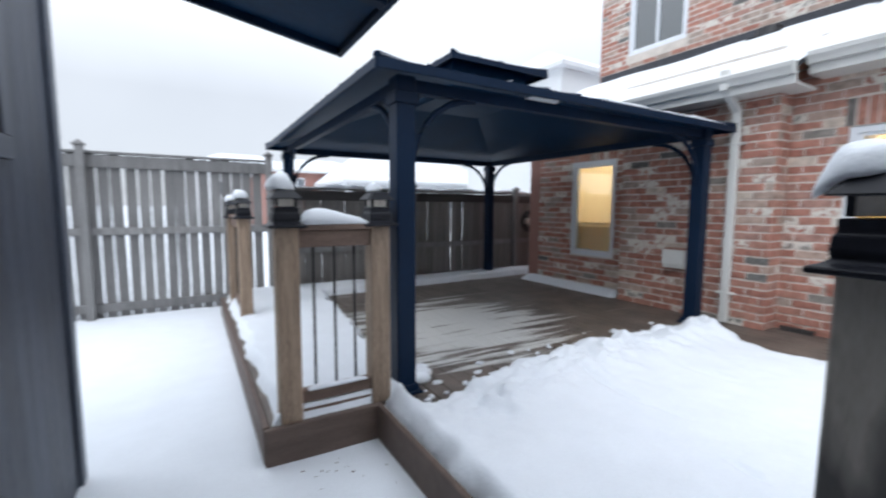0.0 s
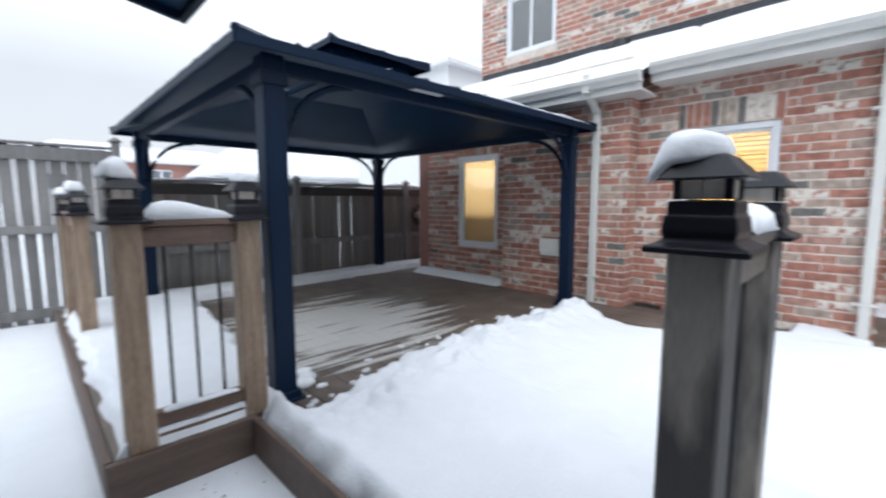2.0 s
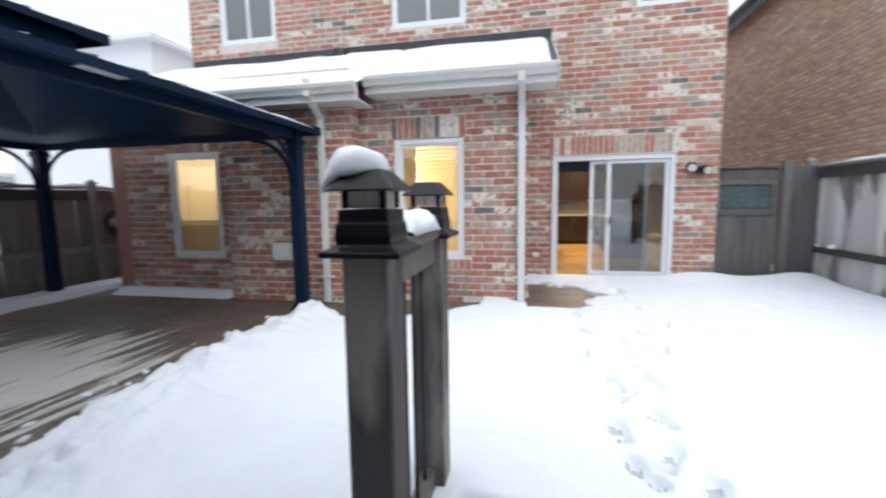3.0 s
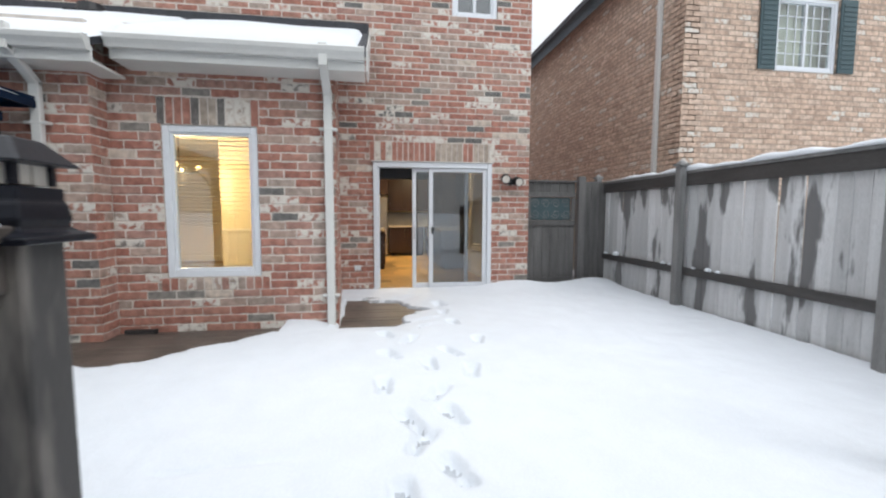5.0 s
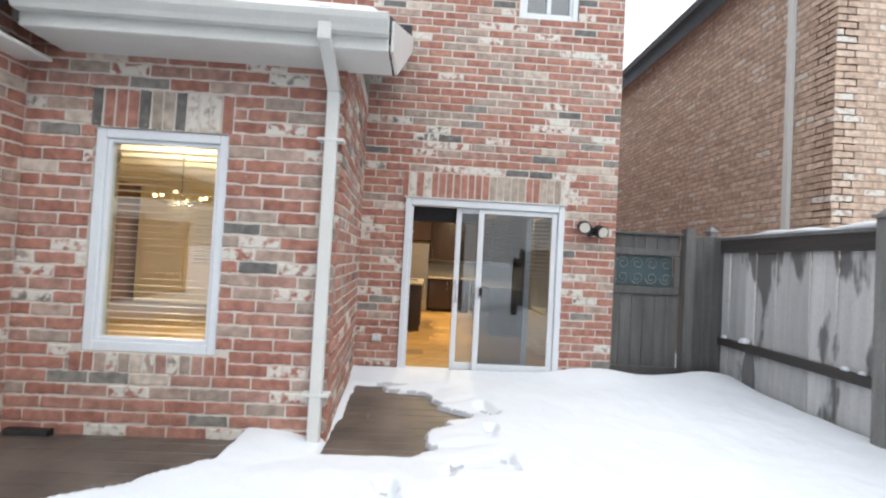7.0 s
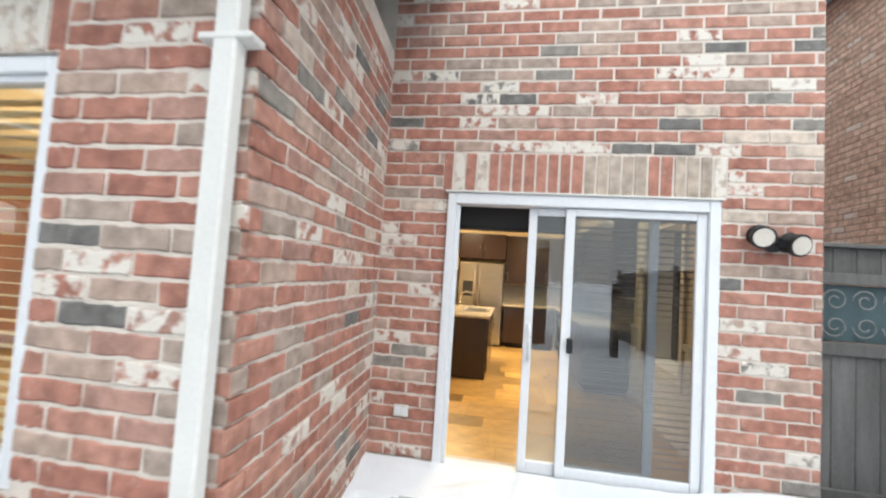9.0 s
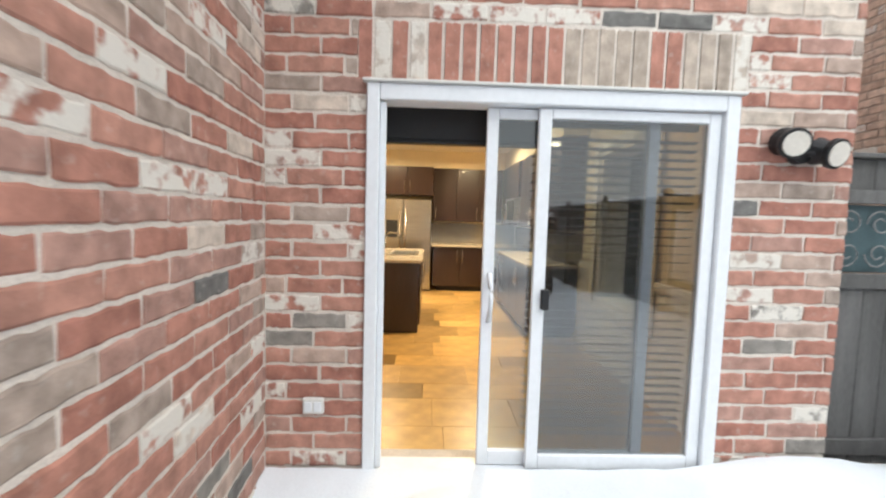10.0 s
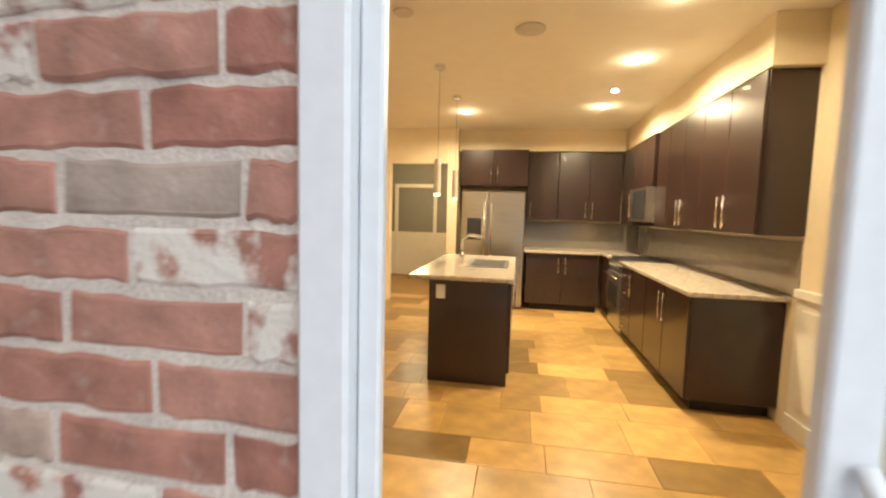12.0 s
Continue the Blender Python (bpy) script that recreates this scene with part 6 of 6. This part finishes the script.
# ---- dining room behind the tall windows ----
bm = bmesh.new()
bx(bm, 10.4, 10.5, 0.62, 2.95, FLOOR, CEIL)
bx(bm, XD + .285, 10.4, 0.62, 0.72, FLOOR, CEIL)
solid("wall_partition", bm, M_CREAM, "cream partition wall of the dining room", "wall", kind="structure")
pt = thing("wainscot", "white wainscot with a chair rail in the dining room", "trim", (10.4, 1.8, FLOOR), kind="structure")
boxpart("panel", (-.012, 0, -1.07, 1.14, 0, .93), M_TRIM, pt)
boxpart("chair_rail", (-.04, 0, -1.07, 1.14, .931, .99), M_TRIM, pt)
boxpart("moulding", (-.022, -.013, -.3, .9, .2, .84), M_TRIM, pt)
bm = bmesh.new()
bx(bm, 13.6, 13.7, 2.96, 6.6, FLOOR, CEIL)
solid("wall_dining_end", bm, M_CREAM, "cream end wall of the dining room", "wall", kind="structure")
slat_blind("shutter_blind", 13.5, 4.0, 5.2, 1.0, 2.4, 0.09, "pale plantation shutters on the end wall", tilt=35)
ch = thing("chandelier", "black-armed chandelier with small lit globes", "chandelier", (9.6, 3.35, CEIL - .001))
b = bmesh.new()
cyl(b, 0.007, 0.7, Matrix.Translation((0, 0, -.35)))
part("stem", b, M_BLACK, ch)
for i in range(6):
    a = i * math.pi / 3 + .3
    b = bmesh.new()
    tube(b, [(0, 0, -.7), (.15 * math.cos(a), .15 * math.sin(a), -.78), (.34 * math.cos(a), .34 * math.sin(a), -.72)], 0.008)
    part("arm", b, M_BLACK, ch, smooth=True)
    b = bmesh.new()
    bmesh.ops.create_icosphere(b, subdivisions=2, radius=0.028, matrix=Matrix.Translation((.34 * math.cos(a), .34 * math.sin(a), -.68 + .05 * (i % 2))))
    part("globe", b, M_GLOBE, ch, "glowing globe", smooth=True)
# first lights the chandelier; the other two are added, unseen, for far room and hall
for x, y, p in ((9.6, 3.35, 185), (7.2, 5.4, 44), (16.0, 1.6, 45)):
    l = new("chandelier_lamp", bpy.data.lights.new("chandelier_lamp", "POINT"))
    l.data.energy, l.data.color, l.data.shadow_soft_size = p * 0.85, (1.0, 0.70, 0.37), 0.2
    l.location = (x, y, 2.0)
